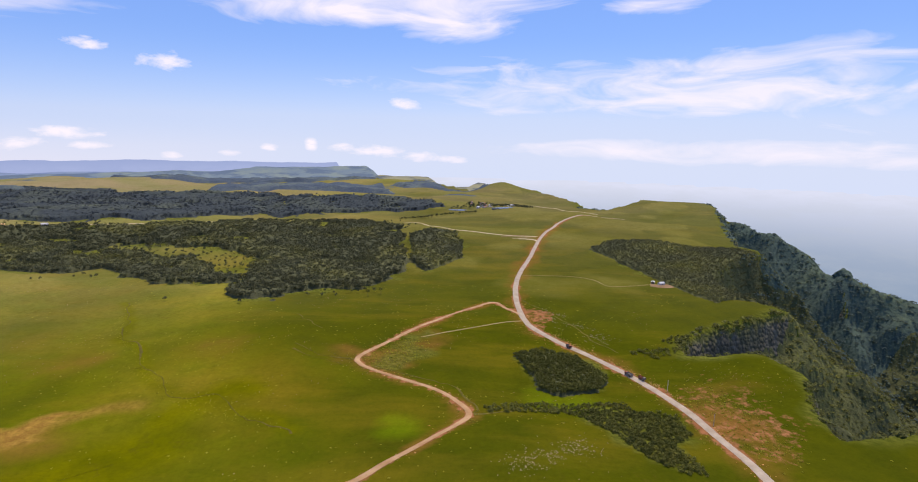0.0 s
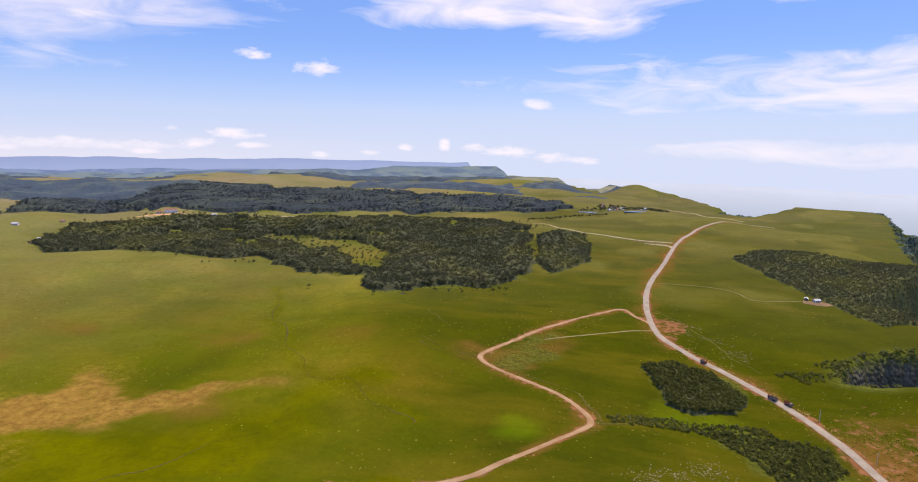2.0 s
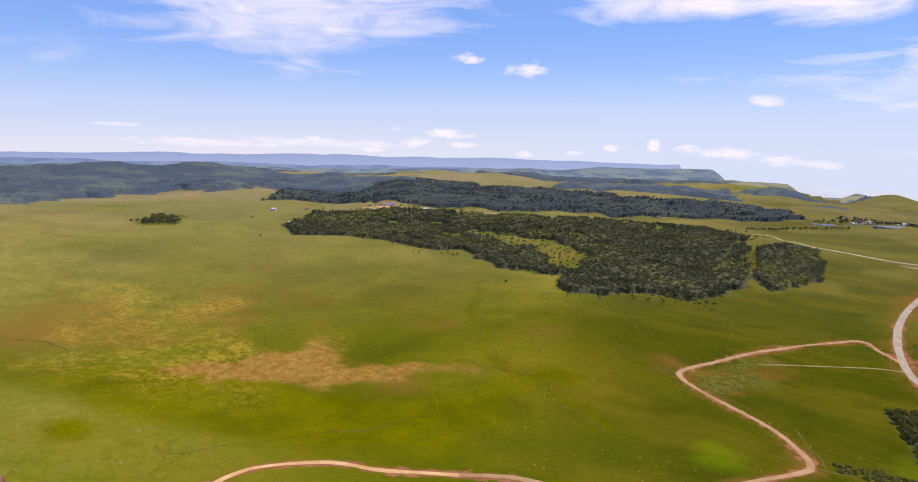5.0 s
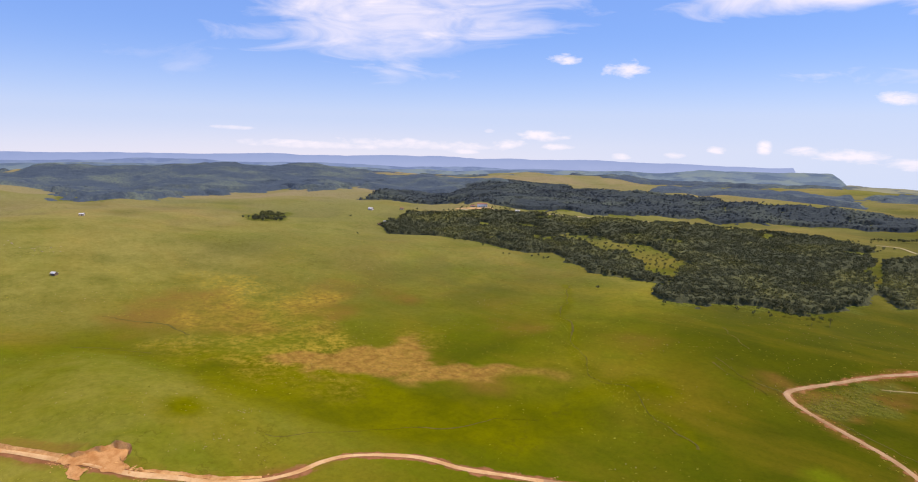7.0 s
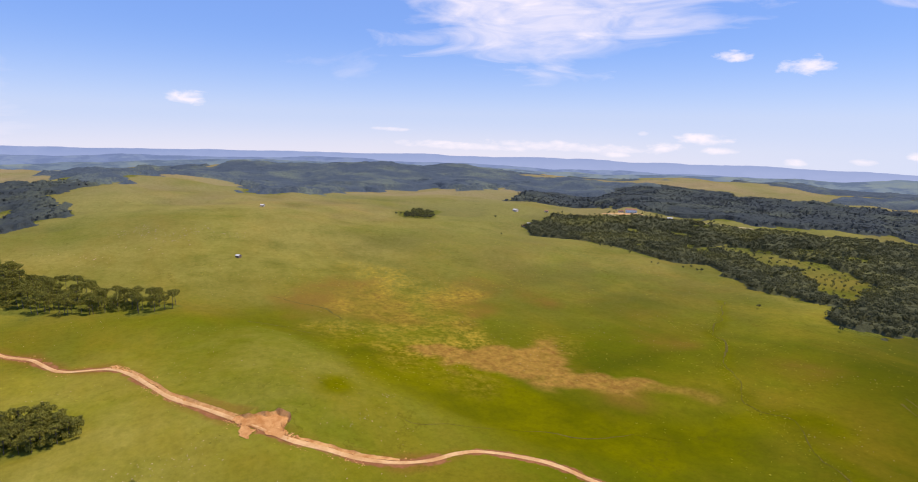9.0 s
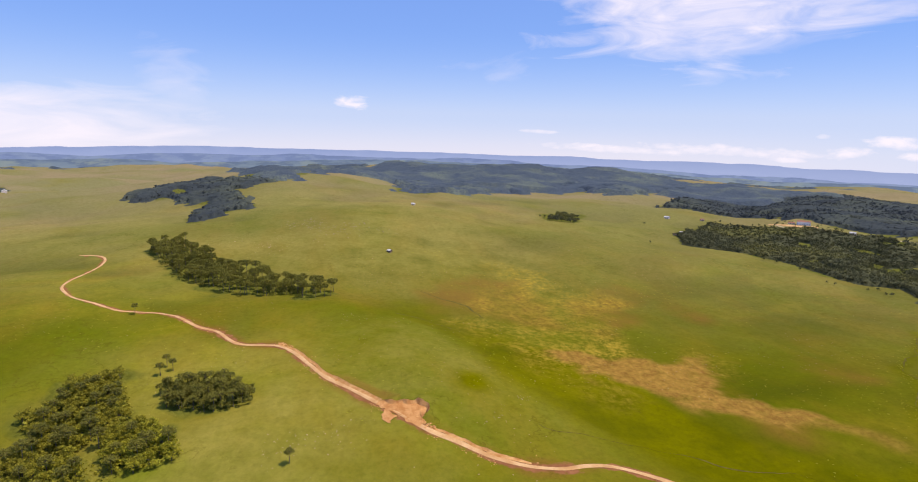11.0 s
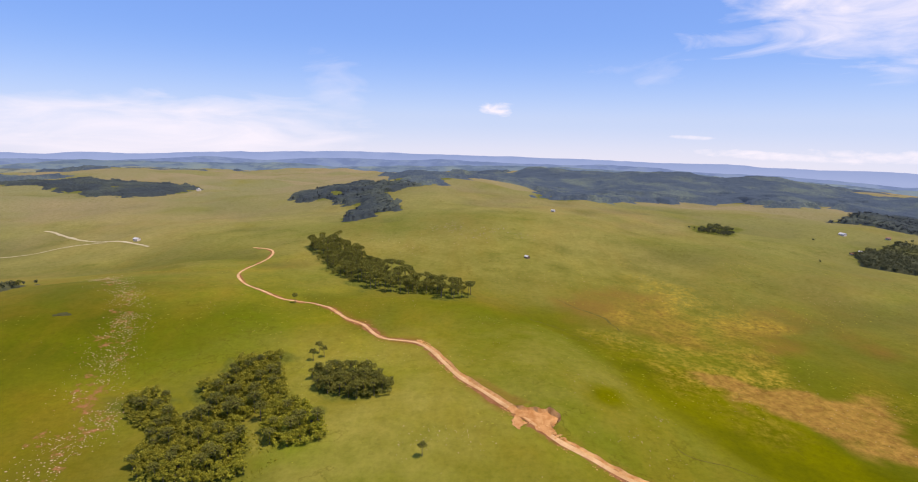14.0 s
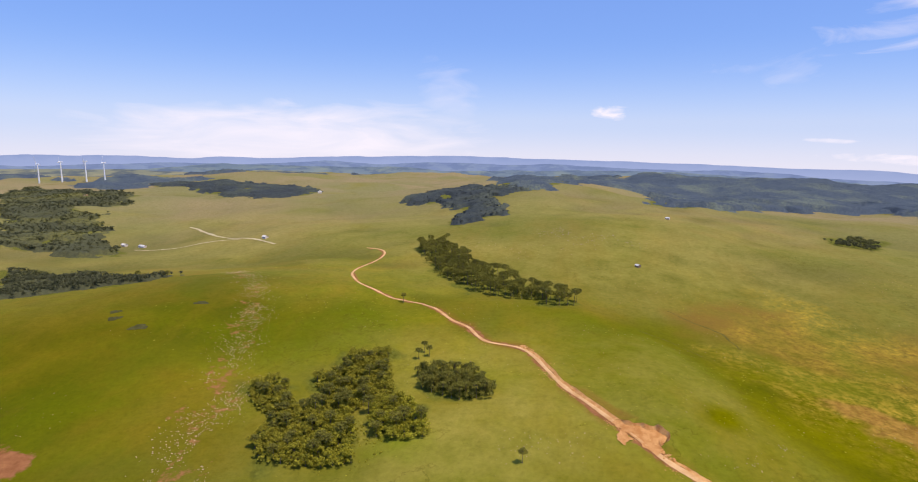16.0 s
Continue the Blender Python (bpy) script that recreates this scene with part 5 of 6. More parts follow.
wood("copse", COPSE, 8, 8, LEAF, FULL, "small dark copse in far pasture", 16, 0.4, 1.0, seed=22)
plant([umbrella_pine(130 + k, 8.8, "lone umbrella pine standing in open pasture", "lone pines") for k in range(2)],
      [(-278, 3), (-411, -78), (-417, -71), (-425, -76), (-547, -120), (-104, 633), (-91, 647), (-575, -395), (-560, -420)], 0.85, 1.1)
HEDGE = [(-130, 1252), (-95, 1288), (-62, 1325), (-30, 1350), (-7, 1368), (40, 1405)]
row_at = glide(HEDGE, 6.5)
row_at = row_at + rand.uniform(-2, 2, row_at.shape)
spread("hedgerow", FULL, row_at, rand.uniform(6, 9, len(row_at)), rand.uniform(0.8, 1.1, len(row_at)), LEAF, "dark hedgerow of trees across the pasture", "hedge")
TOWN_GREEN = [(-40, 1470), (10, 1545), (40, 1660), (150, 1690), (215, 1640), (190, 1540), (120, 1500)]
wood("town_trees", TOWN_GREEN, 13, 7.5, LEAF, FULL, "dark garden trees among the town's houses", 10, 0.3, 1.0, seed=61)


# ---- stones and banks ----
def beside(line, off):
    """A line that runs that far to the right of another."""
    c = glide(line, 6)
    d = np.gradient(c, axis=0)
    d /= np.hypot(d[:, 0], d[:, 1])[:, None]
    return [tuple(q) for q in c + np.stack([d[:, 1], -d[:, 0]], -1) * off]


def stone(rng):
    v, f = lump(BALL_1, rng, 0.22, 0.6)
    return v * np.array([1, rng.uniform(0.6, 1), 1]), f


STONES = [stone(np.random.default_rng(200 + k)) for k in range(5)]


def strew(name, line, reach, count, low, high, mat, label, category="stones", bunch=0.2, sink=0.1):
    c = glide(line, 2.0)
    at = c[rand.integers(0, len(c), count)] + rand.normal(size=(count, 2)) * reach
    ok = fbm(at[:, 0], at[:, 1], 16, 151, 3) > bunch - 0.5
    at = at[ok]
    size = low + (high - low) * rand.uniform(0, 1, len(at)) ** 3
    return spread(name, STONES, at, size, np.ones(len(at)), mat, label, category, sink, soft_look=False)


strew("field_stones", STONY_BELT, 9, 6500, 0.16, 0.7, STONE, "pale grey stones strewn down a grassy slope")
strew("field_stones", [(96, 590), (106, 560), (127, 512), (140, 498)], 9, 1100, 0.2, 0.8, STONE_PALE, "pale boulders on the slope above the road")
strew("field_stones", [(27, 271), (35, 276), (46, 285), (60, 293), (76, 305)], 5, 1500, 0.15, 0.55, STONE_PALE, "small pale stones on a grassy brow", bunch=-0.3)
strew("field_stones", [(190, 420), (215, 418), (240, 412), (250, 390)], 9, 260, 0.15, 0.45, STONE, "pale stones on the grassy knoll")
strew("field_stones", [(-314, 146), (-310, 153), (-297, 134), (-282, 115)], 3.4, 130, 0.2, 0.6, STONE_PALE, "white stones on the pale knoll")
strew("field_stones", [(-783, 39), (-820, 0), (-845, -60)], 22, 110, 0.4, 1.2, STONE, "scattered stones on a hill top")
strew("field_stones", [(-283, -10), (-301, 19), (-290, 39)], 9, 120, 0.25, 0.6, STONE, "small pale stones in the pasture")
strew("field_stones", [(-888, 8), (-909, 31), (-921, 55), (-858, 73), (-839, 90), (-879, 132), (-835, 157)], 12, 420, 0.4, 1.5, STONE_PALE, "pale weathered stones along a hill brow")
for seed, line, reach in ((1, MAIN_ROAD[1:14], 6.5), (2, DIRT_ROAD, 3.4), (3, FARM_ROAD[8:], 4.0)):
    strew("earth_clods", line, reach, 1500 if seed != 2 else 900, 0.15, 0.7, CUT_EARTH, "rough reddish earth thrown up beside the road", "earth bank", 0.35, 0.15)
strew("earth_clods", beside(FARM_ROAD[10:19], 4.2), 1.3, 2600, 0.3, 1.5, CUT_EARTH, "crumbled orange earth along the upper edge of the road", "earth bank", 0.25, 0.1)
strew("earth_clods", beside(FARM_ROAD[9:17], -3.2), 1.1, 1300, 0.12, 0.5, CUT_EARTH, "orange earth spilled below the road", "earth bank", 0.3, 0.1)
strew("earth_clods", beside(MAIN_ROAD[3:14], 6.0), 2.2, 1600, 0.15, 0.7, CUT_EARTH, "reddish earth scraped up beside the gravel road", "earth bank", 0.35, 0.1)
for seed, line, reach in ((1, MAIN_ROAD[4:14], 7.5), (2, DIRT_ROAD[5:18], 4.5), (3, [(-60, 417), (-49, 450), (-39, 473)], 11), (4, [(185, 390), (192, 350), (190, 310)], 11)):
    c = glide(line, 2.0)
    at = c[rand.integers(0, len(c), 420)] + rand.normal(size=(420, 2)) * reach
    d = np.min(np.stack([along(at[:, 0], at[:, 1], r)[0] for _, r, _ in ROADS]), 0)
    at = at[d > 5]
    spread("roadside_scrub", SHRUB, at, rand.uniform(0.5, 1.3, len(at)), rand.uniform(1, 1.6, len(at)), LEAF_NEAR, "low olive scrub growing on the road's bank", "scrub", 0.2)
at = np.concatenate([dots(GULLY, 2.4, 6, 0.3, 31), dots([(20, 342), (69, 347), (118, 359), (118, 370), (68, 366), (18, 354)], 3, 2, 0.5, 33), dots([(304, 568), (241, 542), (150, 470), (175, 455), (215, 503), (242, 540)], 3.6, 4, 0.1, 35)])
spread("gully_scrub", SHRUB, at, rand.uniform(1.5, 3.4, len(at)), rand.uniform(1, 1.5, len(at)), THICKET_LEAF, "dense dark scrub filling a damp gully", "scrub", 0.2)
at = dots([(-328, -109), (-297, -69), (-261, -100), (-285, -130)], 2.6, 2, 0.2, 37)
spread("grove_scrub", SHRUB, at, rand.uniform(0.6, 1.7, len(at)), rand.uniform(1, 1.5, len(at)), LEAF_NEAR, "light-green scrub in a gap of the grove", "scrub", 0.2)
at = dots(STREAM + [(-131, 320), (-191, 354), (-248, 407), (-326, 515)], 4.5, 4, 0.6, 39)
spread("stream_rushes", SHRUB, at, rand.uniform(0.3, 0.8, len(at)), rand.uniform(1.2, 2.2, len(at)), LEAF_NEAR, "rough rushes along a thin stream", "rushes", 0.15)

gx, gy = np.meshgrid(np.arange(-760, 260, 9.0), np.arange(-330, 700, 9.0))
at = np.stack([gx.ravel(), gy.ravel()], -1) + rand.uniform(-4.4, 4.4, (gx.size, 2))
keep_d = np.min(np.stack([along(at[:, 0], at[:, 1], r)[0] for _, r, _ in ROADS]), 0)
open_ground = (keep_d > 6) & (rim(at[:, 0], at[:, 1], TABLE) < -12)
at_tuft = at[open_ground & (fbm(at[:, 0], at[:, 1], 70, 181, 4) > 0.32)]
spread("pasture_tufts", BUSH, at_tuft, rand.uniform(0.25, 0.8, len(at_tuft)), rand.uniform(1.2, 2.4, len(at_tuft)), LEAF_NEAR, "rough tussocks scattered over the pasture", "tussocks", 0.12)
at_stone = at[open_ground & (fbm(at[:, 0], at[:, 1], 60, 187, 4) > 0.42)] + 2.0
spread("pasture_stones", STONES, at_stone, rand.uniform(0.15, 0.5, len(at_stone)), np.ones(len(at_stone)), STONE, "small stones scattered over the pasture", "stones", 0.1, soft_look=False)

DITCHES = [([(-137, 457), (-118, 440), (-102, 432), (-83, 430)], 1.3), ([(-60, 417), (-35, 405), (-8, 393), (10, 359), (14, 338)], 1.8), ([(14, 338), (38, 347), (71, 357), (122, 367)], 1.6),
           (STREAM[:6], 1.3), (STREAM[5:], 0.9), ([(-600, 150), (-560, 180), (-503, 196)], 1.6), ([(76, 640), (92, 600), (104, 560), (128, 500), (140, 470)], 1.6)]
DITCHES += [([(-137, 448), (-126, 438), (-109, 427), (-89, 416)], 1.5),
            ([(-161, 553), (-144, 525), (-127, 498)], 1.2),
            ([(-279, 149), (-259, 187), (-235, 232), (-194, 287)], 0.8),
            ([(-517, 109), (-507, 130), (-475, 154)], 1.1),
            ([(-106, 442), (-89, 427), (-63, 411)], 0.9)]
for k, (line, width) in enumerate(DITCHES):
    c = glide(line, 5)
    c = c + 4.5 * np.stack([fbm(c[:, 0], c[:, 1], 26, 161, 3), fbm(c[:, 0], c[:, 1], 26, 163, 3)], -1)
    ribbon("ditch", [tuple(q) for q in c], width * 0.7, DITCH_EARTH, "narrow dark earth ditch across the pasture", "ditch", 0.15, 0.95, 1.6, seed=30 + k)
for k, (dy, x0) in enumerate(((-14, 86), (-26, 78), (-44, 96), (-52, 104))):
    ribbon("furrow", [(x0, 1060 + dy), (x0 + 30, 1052 + dy), (136, 1040 + dy)], 3.5, FURROW if k < 2 else PALE_DIRT, "bare earth strip scraped beside the field road", "furrow", 0.4, 0.2, seed=50 + k)


def loft(name, line_a, line_b, mat, label, category, lift):
    """A patch of bare ground between two lines of the plan."""
    a, b = glide(line_a, 1.5), glide(line_b, 1.5)
    n = 28
    pa = np.stack([np.interp(np.linspace(0, 1, n), np.linspace(0, 1, len(a)), a[:, k]) for k in (0, 1)], -1)
    pb = np.stack([np.interp(np.linspace(0, 1, n), np.linspace(0, 1, len(b)), b[:, k]) for k in (0, 1)], -1)
    rows = []
    for s in np.linspace(0, 1, 9):
        q = pa * (1 - s) + pb * s
        q = q + 1.8 * np.stack([fbm(q[:, 0], q[:, 1], 5, 7, 3), fbm(q[:, 0], q[:, 1], 5, 9, 3)], -1)
        rows.append(np.column_stack([q, ground(q[:, 0], q[:, 1]) + 0.3 + (lift - 0.3) * (1 - s) + 0.12 * fbm(q[:, 0], q[:, 1], 4, 11, 3)]))
    ids = np.arange(9 * n).reshape(9, n)
    faces = np.stack([ids[:-1, :-1], ids[:-1, 1:], ids[1:, 1:], ids[1:, :-1]], -1).reshape(-1, 4)
    ob = tagged(sheet(name, np.concatenate(rows), faces, mat, smooth=True), label, category, kind="structure")
    return ob


def cut_bank(line, tall, back, label, overhang=True):
    """A raw cut face with turf running back from its lip."""
    c = glide(line, 1.2)
    d = np.gradient(c, axis=0)
    d /= np.hypot(d[:, 0], d[:, 1])[:, None]
    side = np.stack([d[:, 1], -d[:, 0]], -1)
    n = len(c)
    s = np.linspace(0, 1, n)
    h = tall * np.sin(np.pi * s) ** 0.6 * (1 + 0.35 * fbm(s * 60, s * 0, 6, 5, 3))
    jag = 0.8 * fbm(s * 80, s * 0 + 9, 5, 6, 3)
    base = tagged(new("earth_cut"), label, "earth bank")
    base.location = (*c[n // 2], float(ground(*c[n // 2])))
    inv = np.array(base.location)

    def band(rows, name, mat):
        verts = np.stack(rows, 1).reshape(-1, 3) - inv
        ids = np.arange(n * len(rows)).reshape(n, len(rows))
        faces = np.stack([ids[:-1, 1:], ids[:-1, :-1], ids[1:, :-1], ids[1:, 1:]], -1).reshape(-1, 4)
        return sheet(name, verts, faces, mat, base)

    def row(off, up):
        q = c + side * np.reshape(off, (-1, 1)) if np.ndim(off) else c + side * off
        return np.column_stack([q, ground(q[:, 0], q[:, 1]) + up])
    if overhang:
        face = [row(1.6 + jag, 0.35 + 0.05 * h), row(0.8 + 0.7 * jag, 0.45 * h), row(-0.3 + 0.5 * jag, 0.8 * h), row(-0.6 + 0.5 * jag, h - 0.1), row(0.5 + 0.9 * jag, h - 0.05)]
        lip = [row(0.5 + 0.9 * jag, h - 0.05), row(0.4 + 0.9 * jag, h + 0.25)]
    else:
        face = [row(2.3 + 0.8 * jag, 0.15), row(1.6 + 1.3 * jag, 0.35 * h), row(1.0 + 1.4 * jag, 0.6 * h), row(0.5 + 0.8 * jag, h)]
        lip = [row(0.5 + 0.8 * jag, h)]
    turf = lip + [row(-3.0, 0.8 * h), row(-back * 0.6, 0.4 * h), row(-back, -0.3 + 0 * h)]
    band(face, "cut_face", CUT_EARTH)
    turf_layers(band(turf, "turf", GRASS), inv)


cut_bank([(-322, 57), (-315, 64), (-312, 72), (-309, 79), (-304, 84), (-297, 83), (-294, 77)], 3.8, 14, "raw orange earth cut with a turf lip beside the road", False)
cut_bank(beside(FARM_ROAD[8:12], 4.0)[::-1], 1.1, 8, "low raw earth cut along the dirt road", False)
cut_bank(beside(FARM_ROAD[12:19], 4.0)[::-1], 1.3, 9, "long crumbling earth bank above the dirt road", False)
loft("cut_floor", [(-322, 58), (-315, 65), (-311, 73), (-307, 80), (-302, 83), (-297, 81), (-294, 76)], [(-318, 55), (-312, 57), (-307, 60), (-302, 65), (-298, 68), (-293, 71), (-289, 74)], PIT_EARTH, "bare orange floor of a roadside borrow pit", "bare earth", 1.1)
loft("spoil_tip", [(-310, 59), (-305, 61), (-301, 64)], [(-300, 55), (-297, 55), (-295, 57)], PIT_EARTH, "small spill of orange earth below the road", "bare earth", 0.4)


# ---- rock pinnacles on the long spur ----
def pinnacle(x, y, wide, tall, seed):
    rng = np.random.default_rng(seed)
    v, f = ball(3)
    v = v * (1 + 0.3 * fbm(v[:, 0] * 2 + seed, v[:, 1] * 2 + v[:, 2] * 1.7, 1.0, seed, 3))[:, None]
    taper = np.clip(1.15 - 0.55 * (v[:, 2] + 1) / 2, 0.35, 2)
    v = np.stack([v[:, 0] * wide * taper, v[:, 1] * wide * taper, v[:, 2] * tall * 0.6 + tall * 0.08], -1) + [x, y, float(ground(x, y))]
    tagged(sheet("rock_pinnacle", v, f, CLIFF_FAR_HAZE), "dark weathered rock pinnacle on a cliff spur", "rock")


pinnacle(759, 1092, 17, 20, 5)


# ---- water ----
def pond(x, y, rx, ry, turn, label, lift=0.25, mat=WATER, flat_top=True):
    bm = bmesh.new()
    ring = []
    level = float(ground(x, y)) + lift
    for k in range(40):
        a = k / 40 * 2 * math.pi
        r = 1 + 0.2 * math.sin(3 * a + x) + 0.1 * math.sin(7 * a + y)
        u, v = math.cos(a) * rx * r, math.sin(a) * ry * r
        c, s = math.cos(turn), math.sin(turn)
        qx, qy = x + u * c - v * s, y + u * s + v * c
        ring.append(bm.verts.new((qx, qy, level if flat_top else float(ground(qx, qy)) + lift)))
    top = bm.faces.new(ring)
    low = bmesh.ops.extrude_face_region(bm, geom=[top])["geom"]
    for g in low:
        if isinstance(g, bmesh.types.BMVert):
            g.co.z -= 3.0
    bmesh.ops.recalc_face_normals(bm, faces=bm.faces)
    mesh = bpy.data.meshes.new("pond")
    bm.to_mesh(mesh)
    bm.free()
    mesh.materials.append(mat)
    tagged(new("pond", mesh), label, "pond", kind="structure")


pond(0, 1475, 26, 15, 0.2, "still grey-blue pond below the town", 0.8)
pond(113, 1462, 30, 13, 0.5, "still grey-blue pond beside the town", 0.8)
for x, y, r in ((-418, -338, 3.6), (-472, -293, 4.2), (-430, -346, 3.0), (-409, -310, 4.6)):
    pond(x, y, r, r * 1.5, 0.7, "small dark muddy pool on the grassy hill", 0.15, MUD, False)


# ---- buildings ----
def box(bm, x0, y0, z0, x1, y1, z1):
    m = Matrix.LocRotScale(((x0 + x1) / 2, (y0 + y1) / 2, (z0 + z1) / 2), None, (x1 - x0, y1 - y0, z1 - z0))
    return bmesh.ops.create_cube(bm, size=1, matrix=m)["verts"]


def gable(bm, length, width, eave, ridge, over=0.4, thick=0.14):
    """A pitched roof of real thickness along x."""
    l, w = length / 2 + over, width / 2 + over
    drop = (ridge - eave) * over / (width / 2)
    prof = [(-w, eave - drop), (0, ridge), (w, eave - drop), (w, eave - drop + thick), (0, ridge + thick * 1.3), (-w, eave - drop + thick)]
    ends = [[bm.verts.new((x, y, z)) for y, z in prof] for x in (-l, l)]
    for k in range(6):
        m = (k + 1) % 6
        bm.faces.new((ends[0][k], ends[0][m], ends[1][m], ends[1][k]))
    for e in ends:
        bm.faces.new((e[0], e[1], e[4], e[5]))
        bm.faces.new((e[1], e[2], e[3], e[4]))
    bmesh.ops.recalc_face_normals(bm, faces=bm.faces)


def house(name, x, y, turn, length, width, eave, roof_mat, wall_mat, label, category="house", group="", windows=3):
    base = tagged(new(name), label, category, group)
    bm = bmesh.new()
    box(bm, -length / 2, -width / 2, -1.5, length / 2, width / 2, eave)
    rise = eave + width * 0.28
    for sx_ in (-length / 2 + 0.06, length / 2 - 0.06):
        a, b, c = (bm.verts.new((sx_, -width / 2, eave)), bm.verts.new((sx_, width / 2, eave)), bm.verts.new((sx_, 0, rise)))
        bm.faces.new((a, b, c))
    part("wall", bm, wall_mat, base)
    bm = bmesh.new()
    gable(bm, length, width, eave, rise)
    part("roof", bm, roof_mat, base)
    for side in (-1, 1):
        for k in range(windows):
            u = (k + 0.5) / windows * length - length / 2
            bm = bmesh.new()
            door = side < 0 and k == windows // 2
            box(bm, u - 0.6, side * width / 2 - 0.05, 0.0 if door else 0.9, u + 0.6, side * width / 2 + 0.05, min(2.1, eave - 0.2))
            part("door" if door else "window", bm, TIMBER if door else DARK, base)
    base.matrix_basis = pose(x, y, float(ground(x, y)), 0, 0, turn)
    return base


house("farmhouse", -850, 1008, 40, 24, 9, 6.4, ROOF_RED, WHITE, "large white farmhouse on an earth terrace above the forest", windows=6)
house("farm_annex", -868, 996, 40, 12, 6, 2.8, ROOF_RED, PLASTER, "long pinkish annex beside the white farmhouse", windows=4)
ribbon("farm_terrace", [(-898, 970), (-873, 974), (-848, 984), (-818, 1008)], 13, CREAM_DIRT, "bare pinkish earth terrace round the farmhouse", "terrace", 1.0, 0.2, seed=70)
ribbon("farm_drive", [(-873, 962), (-848, 962), (-823, 974), (-806, 997), (-770, 996), (-708, 1021), (-641, 1048), (-584, 1083), (-540, 1116), (-497, 1146)], 5, PALE_DIRT, "pale drive leading from the farmhouse along the forest", "drive", 1.0, 0.2, seed=71)
for x, y, turn, l, w, e, roof, wall, label in (
        (-750, 1012, 20, 10, 7, 4.2, ROOF_GREY, PLASTER, "small white house at the forest's edge"),
        (-1006, 803, 15, 11, 7, 3.0, ROOF_GREY, PLASTER, "small white farm cottage in far pasture"),
        (-984, 877, 50, 8, 6, 2.8, ROOF_RED, PLASTER, "small cottage with a red roof in far pasture"),
        (-878, 724, 60, 8, 5, 2.6, ROOF_RED, PLASTER, "small cottage with a red roof among trees"),
        (-893, 750, 10, 6, 5, 2.6, ROOF_GREY, PLASTER, "tiny pale shed among trees"),
        (-740, 147, 30, 6, 4.5, 2.4, ROOF_GREY, TIMBER, "lone pasture hut with a pale metal roof"),
        (-975, -472, 60, 10, 7, 3.0, ROOF_GREY, PLASTER, "white-roofed barn beside the valley road"),
        (-953, -700, 75, 14, 7, 2.8, ROOF_GREY, PLASTER, "long white-roofed barn below the wood"),
        (-950, -734, 75, 10, 7, 2.8, ROOF_GREY, PLASTER, "low white-roofed barn below the wood"),
        (-1762, -661, 20, 22, 12, 4.0, ROOF_GREY, PLASTER, "far white farmhouse on a slope"),
        (-1439, -1214, 20, 14, 9, 4.0, ROOF_RED, PLASTER, "farmhouse half hidden in valley forest"),
        (-1073, 260, 60, 7, 5, 2.6, ROOF_GREY, PLASTER, "far pale cottage on open pasture"),
        (264, 717, 20, 7.5, 5, 2.4, ROOF_GREY, PLASTER, "white-roofed hut on a bare earth yard"),
        (254, 720, 70, 5, 4, 2.3, ROOF_GREY, TIMBER, "small brown hut beside the white-roofed hut")):
    house("cottage", x, y, turn, l, w, e, roof, wall, label)
pond_yard = [(248, 711), (258, 708), (268, 709), (276, 714)]
ribbon("hut_yard", pond_yard, 15, FURROW, "bare brown earth yard round the huts", "yard", 0.3, 0.1, seed=72)

# the little town by the ponds
for k in range(26):
    x, y = 10 + rand.uniform(0, 150), 1480 + rand.uniform(0, 170)
    if math.hypot(x - 113, (y - 1462) * 1.5) < 60 or math.hypot(x, y - 1475) < 46:
        continue
    house("town_house", x, y, rand.uniform(0, 180), rand.uniform(8, 14), rand.uniform(6, 8), 3.2, (ROOF_RED, ROOF_GREY, ROOF_RED)[k % 3], PLASTER,
          "small town house with a clay-red roof" if k % 3 != 1 else "small town house with a pale metal roof", "house", "houses of the town", 2)
for k, (x, y, l) in enumerate(((-1700, 1536, 60), (-1640, 1515, 50), (-1585, 1491, 40))):
    house("greenhouse", x, y, 35, l, 16, 4, ROOF_GREY, WHITE, "far long white greenhouse", "greenhouse", "greenhouses", 3)


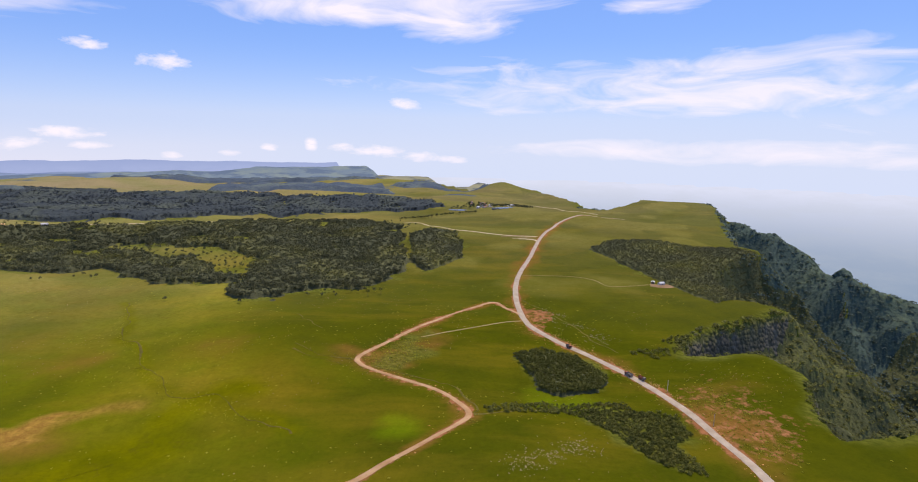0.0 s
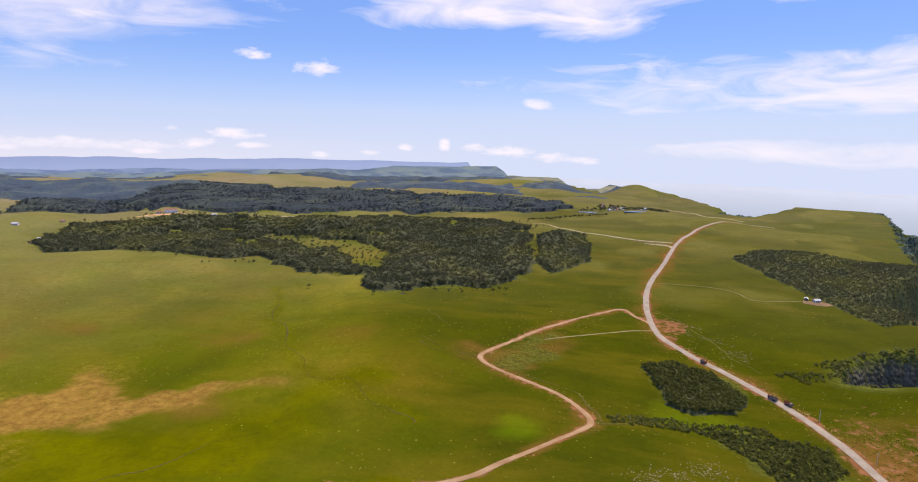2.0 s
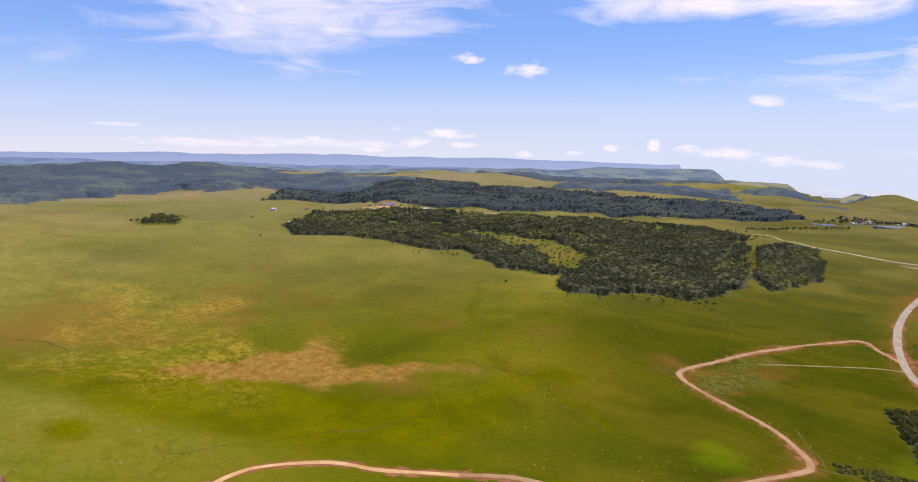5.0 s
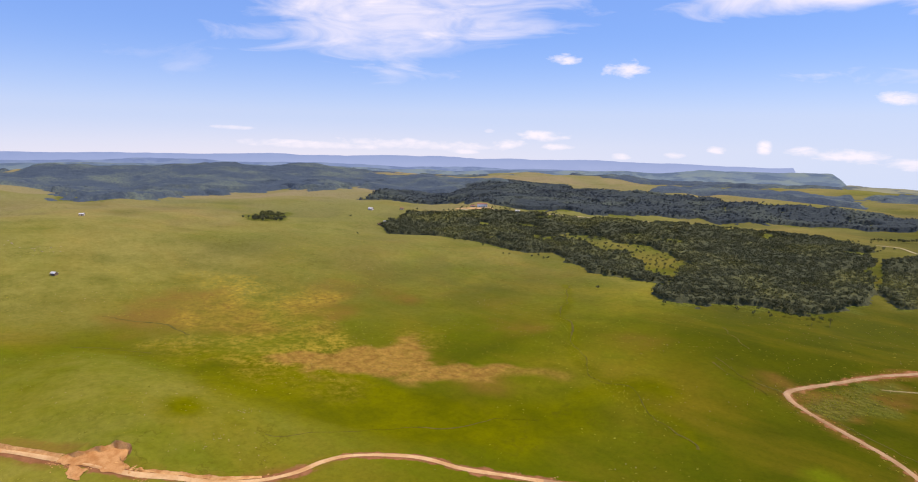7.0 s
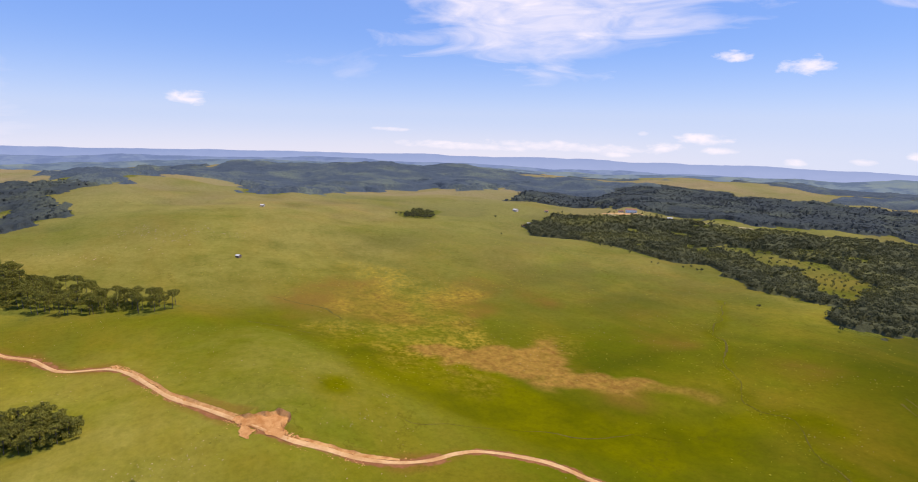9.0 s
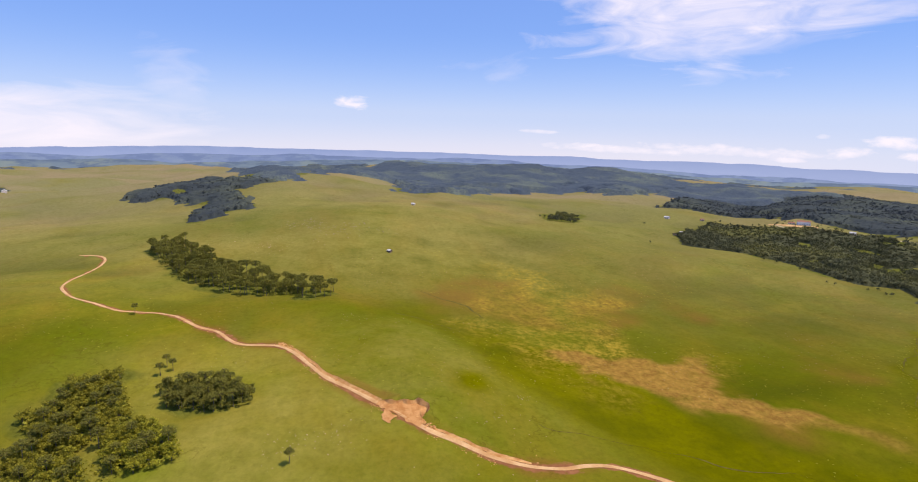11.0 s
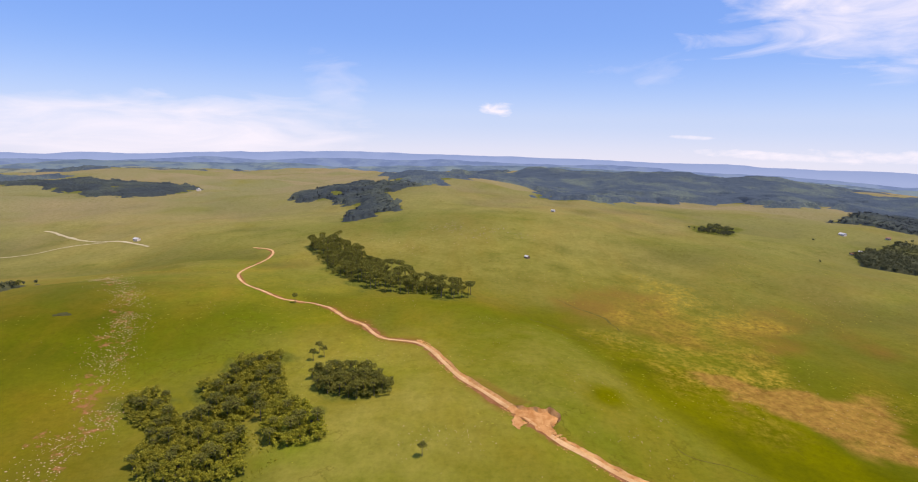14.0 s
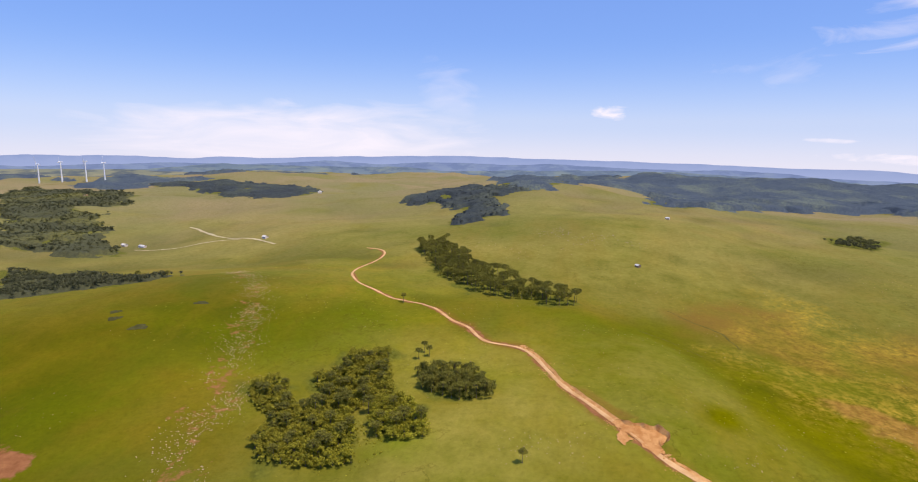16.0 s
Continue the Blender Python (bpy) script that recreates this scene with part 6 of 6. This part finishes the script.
# ---- wind turbines ----
def turbine(x, y, turn, spin, hub=78.0):
    base = tagged(new("wind_turbine"), "tall white three-bladed wind turbine on a far ridge", "wind turbine", "turbines on the ridge")
    bm = bmesh.new()
    bmesh.ops.create_cone(bm, cap_ends=True, segments=20, radius1=2.9, radius2=1.6, depth=hub + 3, matrix=pose(0, 0, (hub - 3) / 2))
    part("tower", bm, WHITE, base)
    bm = bmesh.new()
    v = box(bm, -2.1, -3.2, hub - 1.4, 2.1, 7.5, hub + 2.6)
    bmesh.ops.bevel(bm, geom=bm.edges[:], offset=0.8, segments=2, affect="EDGES")
    part("nacelle", bm, WHITE, base)
    bm = bmesh.new()
    bmesh.ops.create_uvsphere(bm, u_segments=12, v_segments=8, radius=2.0, matrix=pose(0, -4.2, hub + 0.6) @ Matrix.Diagonal((1, 1.3, 1, 1)))
    rotor = part("hub", bm, WHITE, base)
    for k in range(3):
        bm = bmesh.new()
        m = pose(0, -4.6, hub + 0.6) @ pose(0, 0, 0, 0, spin + 120 * k, 0)
        prev = None
        for r, chord, thick in ((1.2, 1.7, 1.5), (7, 3.4, 0.9), (18, 2.5, 0.55), (30, 1.6, 0.35), (39, 0.5, 0.15)):
            ring = [bm.verts.new(m @ Vector((c * chord, t * thick, r))) for c, t in ((-0.5, 0), (0, 0.5), (0.5, 0), (0, -0.5))]
            if prev:
                for i in range(4):
                    bm.faces.new((prev[i], prev[(i + 1) % 4], ring[(i + 1) % 4], ring[i]))
            prev = ring
        bm.faces.new(prev)
        bmesh.ops.recalc_face_normals(bm, faces=bm.faces)
        part("blade", bm, WHITE, base)
    base.matrix_basis = pose(x, y, float(ground(x, y)), 0, 0, turn)


for x, y, turn, spin in ((-2120, -1992, 70, 95), (-2017, -1796, 30, -25), (-2008, -1684, 60, 85), (-1970, -1576, 30, -28)):
    turbine(x, y, turn, spin)


# ---- vehicles and poles on the gravel road ----
def truck(x, y, turn, body_mat, length, label):
    base = tagged(new("truck"), label, "truck", "vehicles on the gravel road")
    bm = bmesh.new()
    box(bm, -length / 2, -1.0, 0.75, length / 2, 1.0, 1.0)
    part("chassis", bm, TRUCK_GREY, base)
    bm = bmesh.new()
    box(bm, length / 2 - 1.9, -1.15, 1.0, length / 2, 1.15, 2.7)
    bmesh.ops.bevel(bm, geom=bm.edges[:], offset=0.18, segments=2, affect="EDGES")
    cab = part("cab", bm, body_mat, base)
    bm = bmesh.new()
    box(bm, length / 2 - 0.5, -1.0, 1.75, length / 2 + 0.02, 1.0, 2.45)
    part("windscreen", bm, DARK, cab)
    bm = bmesh.new()
    box(bm, -length / 2, -1.2, 1.04, length / 2 - 2.1, 1.2, 2.5)
    top = [f for f in bm.faces if f.normal.z > 0.9]
    ins = bmesh.ops.inset_region(bm, faces=top, thickness=0.1)
    bmesh.ops.translate(bm, verts=list({v for f in top for v in f.verts}), vec=(0, 0, -1.0))
    part("tipper_body", bm, TRUCK_GREY if body_mat is TRUCK_RED else TRUCK_RED, base)
    for wx in (-length / 2 + 1.0, -length / 2 + 2.2, length / 2 - 1.0):
        for wy in (-1.02, 1.02):
            bm = bmesh.new()
            bmesh.ops.create_cone(bm, cap_ends=True, segments=16, radius1=0.5, radius2=0.5, depth=0.32, matrix=pose(wx, wy, 0.5, 90, 0, 0))
            part("wheel", bm, RUBBER, base)
    base.matrix_basis = pose(x, y, float(ground(x, y)) + 0.38, 0, 0, turn)


truck(135.5, 421.5, 116, TRUCK_RED, 7.5, "dusty red tipper truck standing on the gravel road")
truck(143.5, 413.5, 300, TRUCK_GREY, 6.0, "dusty grey truck standing beside the gravel road")
truck(100, 483, 300, TRUCK_RED, 5.5, "small dusty truck at the gravel road's edge")


def pole(x, y):
    base = tagged(new("utility_pole"), "slim weathered utility pole beside the gravel road", "pole", "poles along the road")
    bm = bmesh.new()
    bmesh.ops.create_cone(bm, cap_ends=True, segments=10, radius1=0.17, radius2=0.11, depth=9, matrix=pose(0, 0, 4))
    part("mast", bm, PLASTER, base)
    bm = bmesh.new()
    box(bm, -0.9, -0.06, 7.9, 0.9, 0.06, 8.05)
    part("crossarm", bm, TIMBER, base)
    base.matrix_basis = pose(x, y, float(ground(x, y)), 0, 0, 40)


for x, y in ((157, 396), (169, 345)):
    pole(x, y)
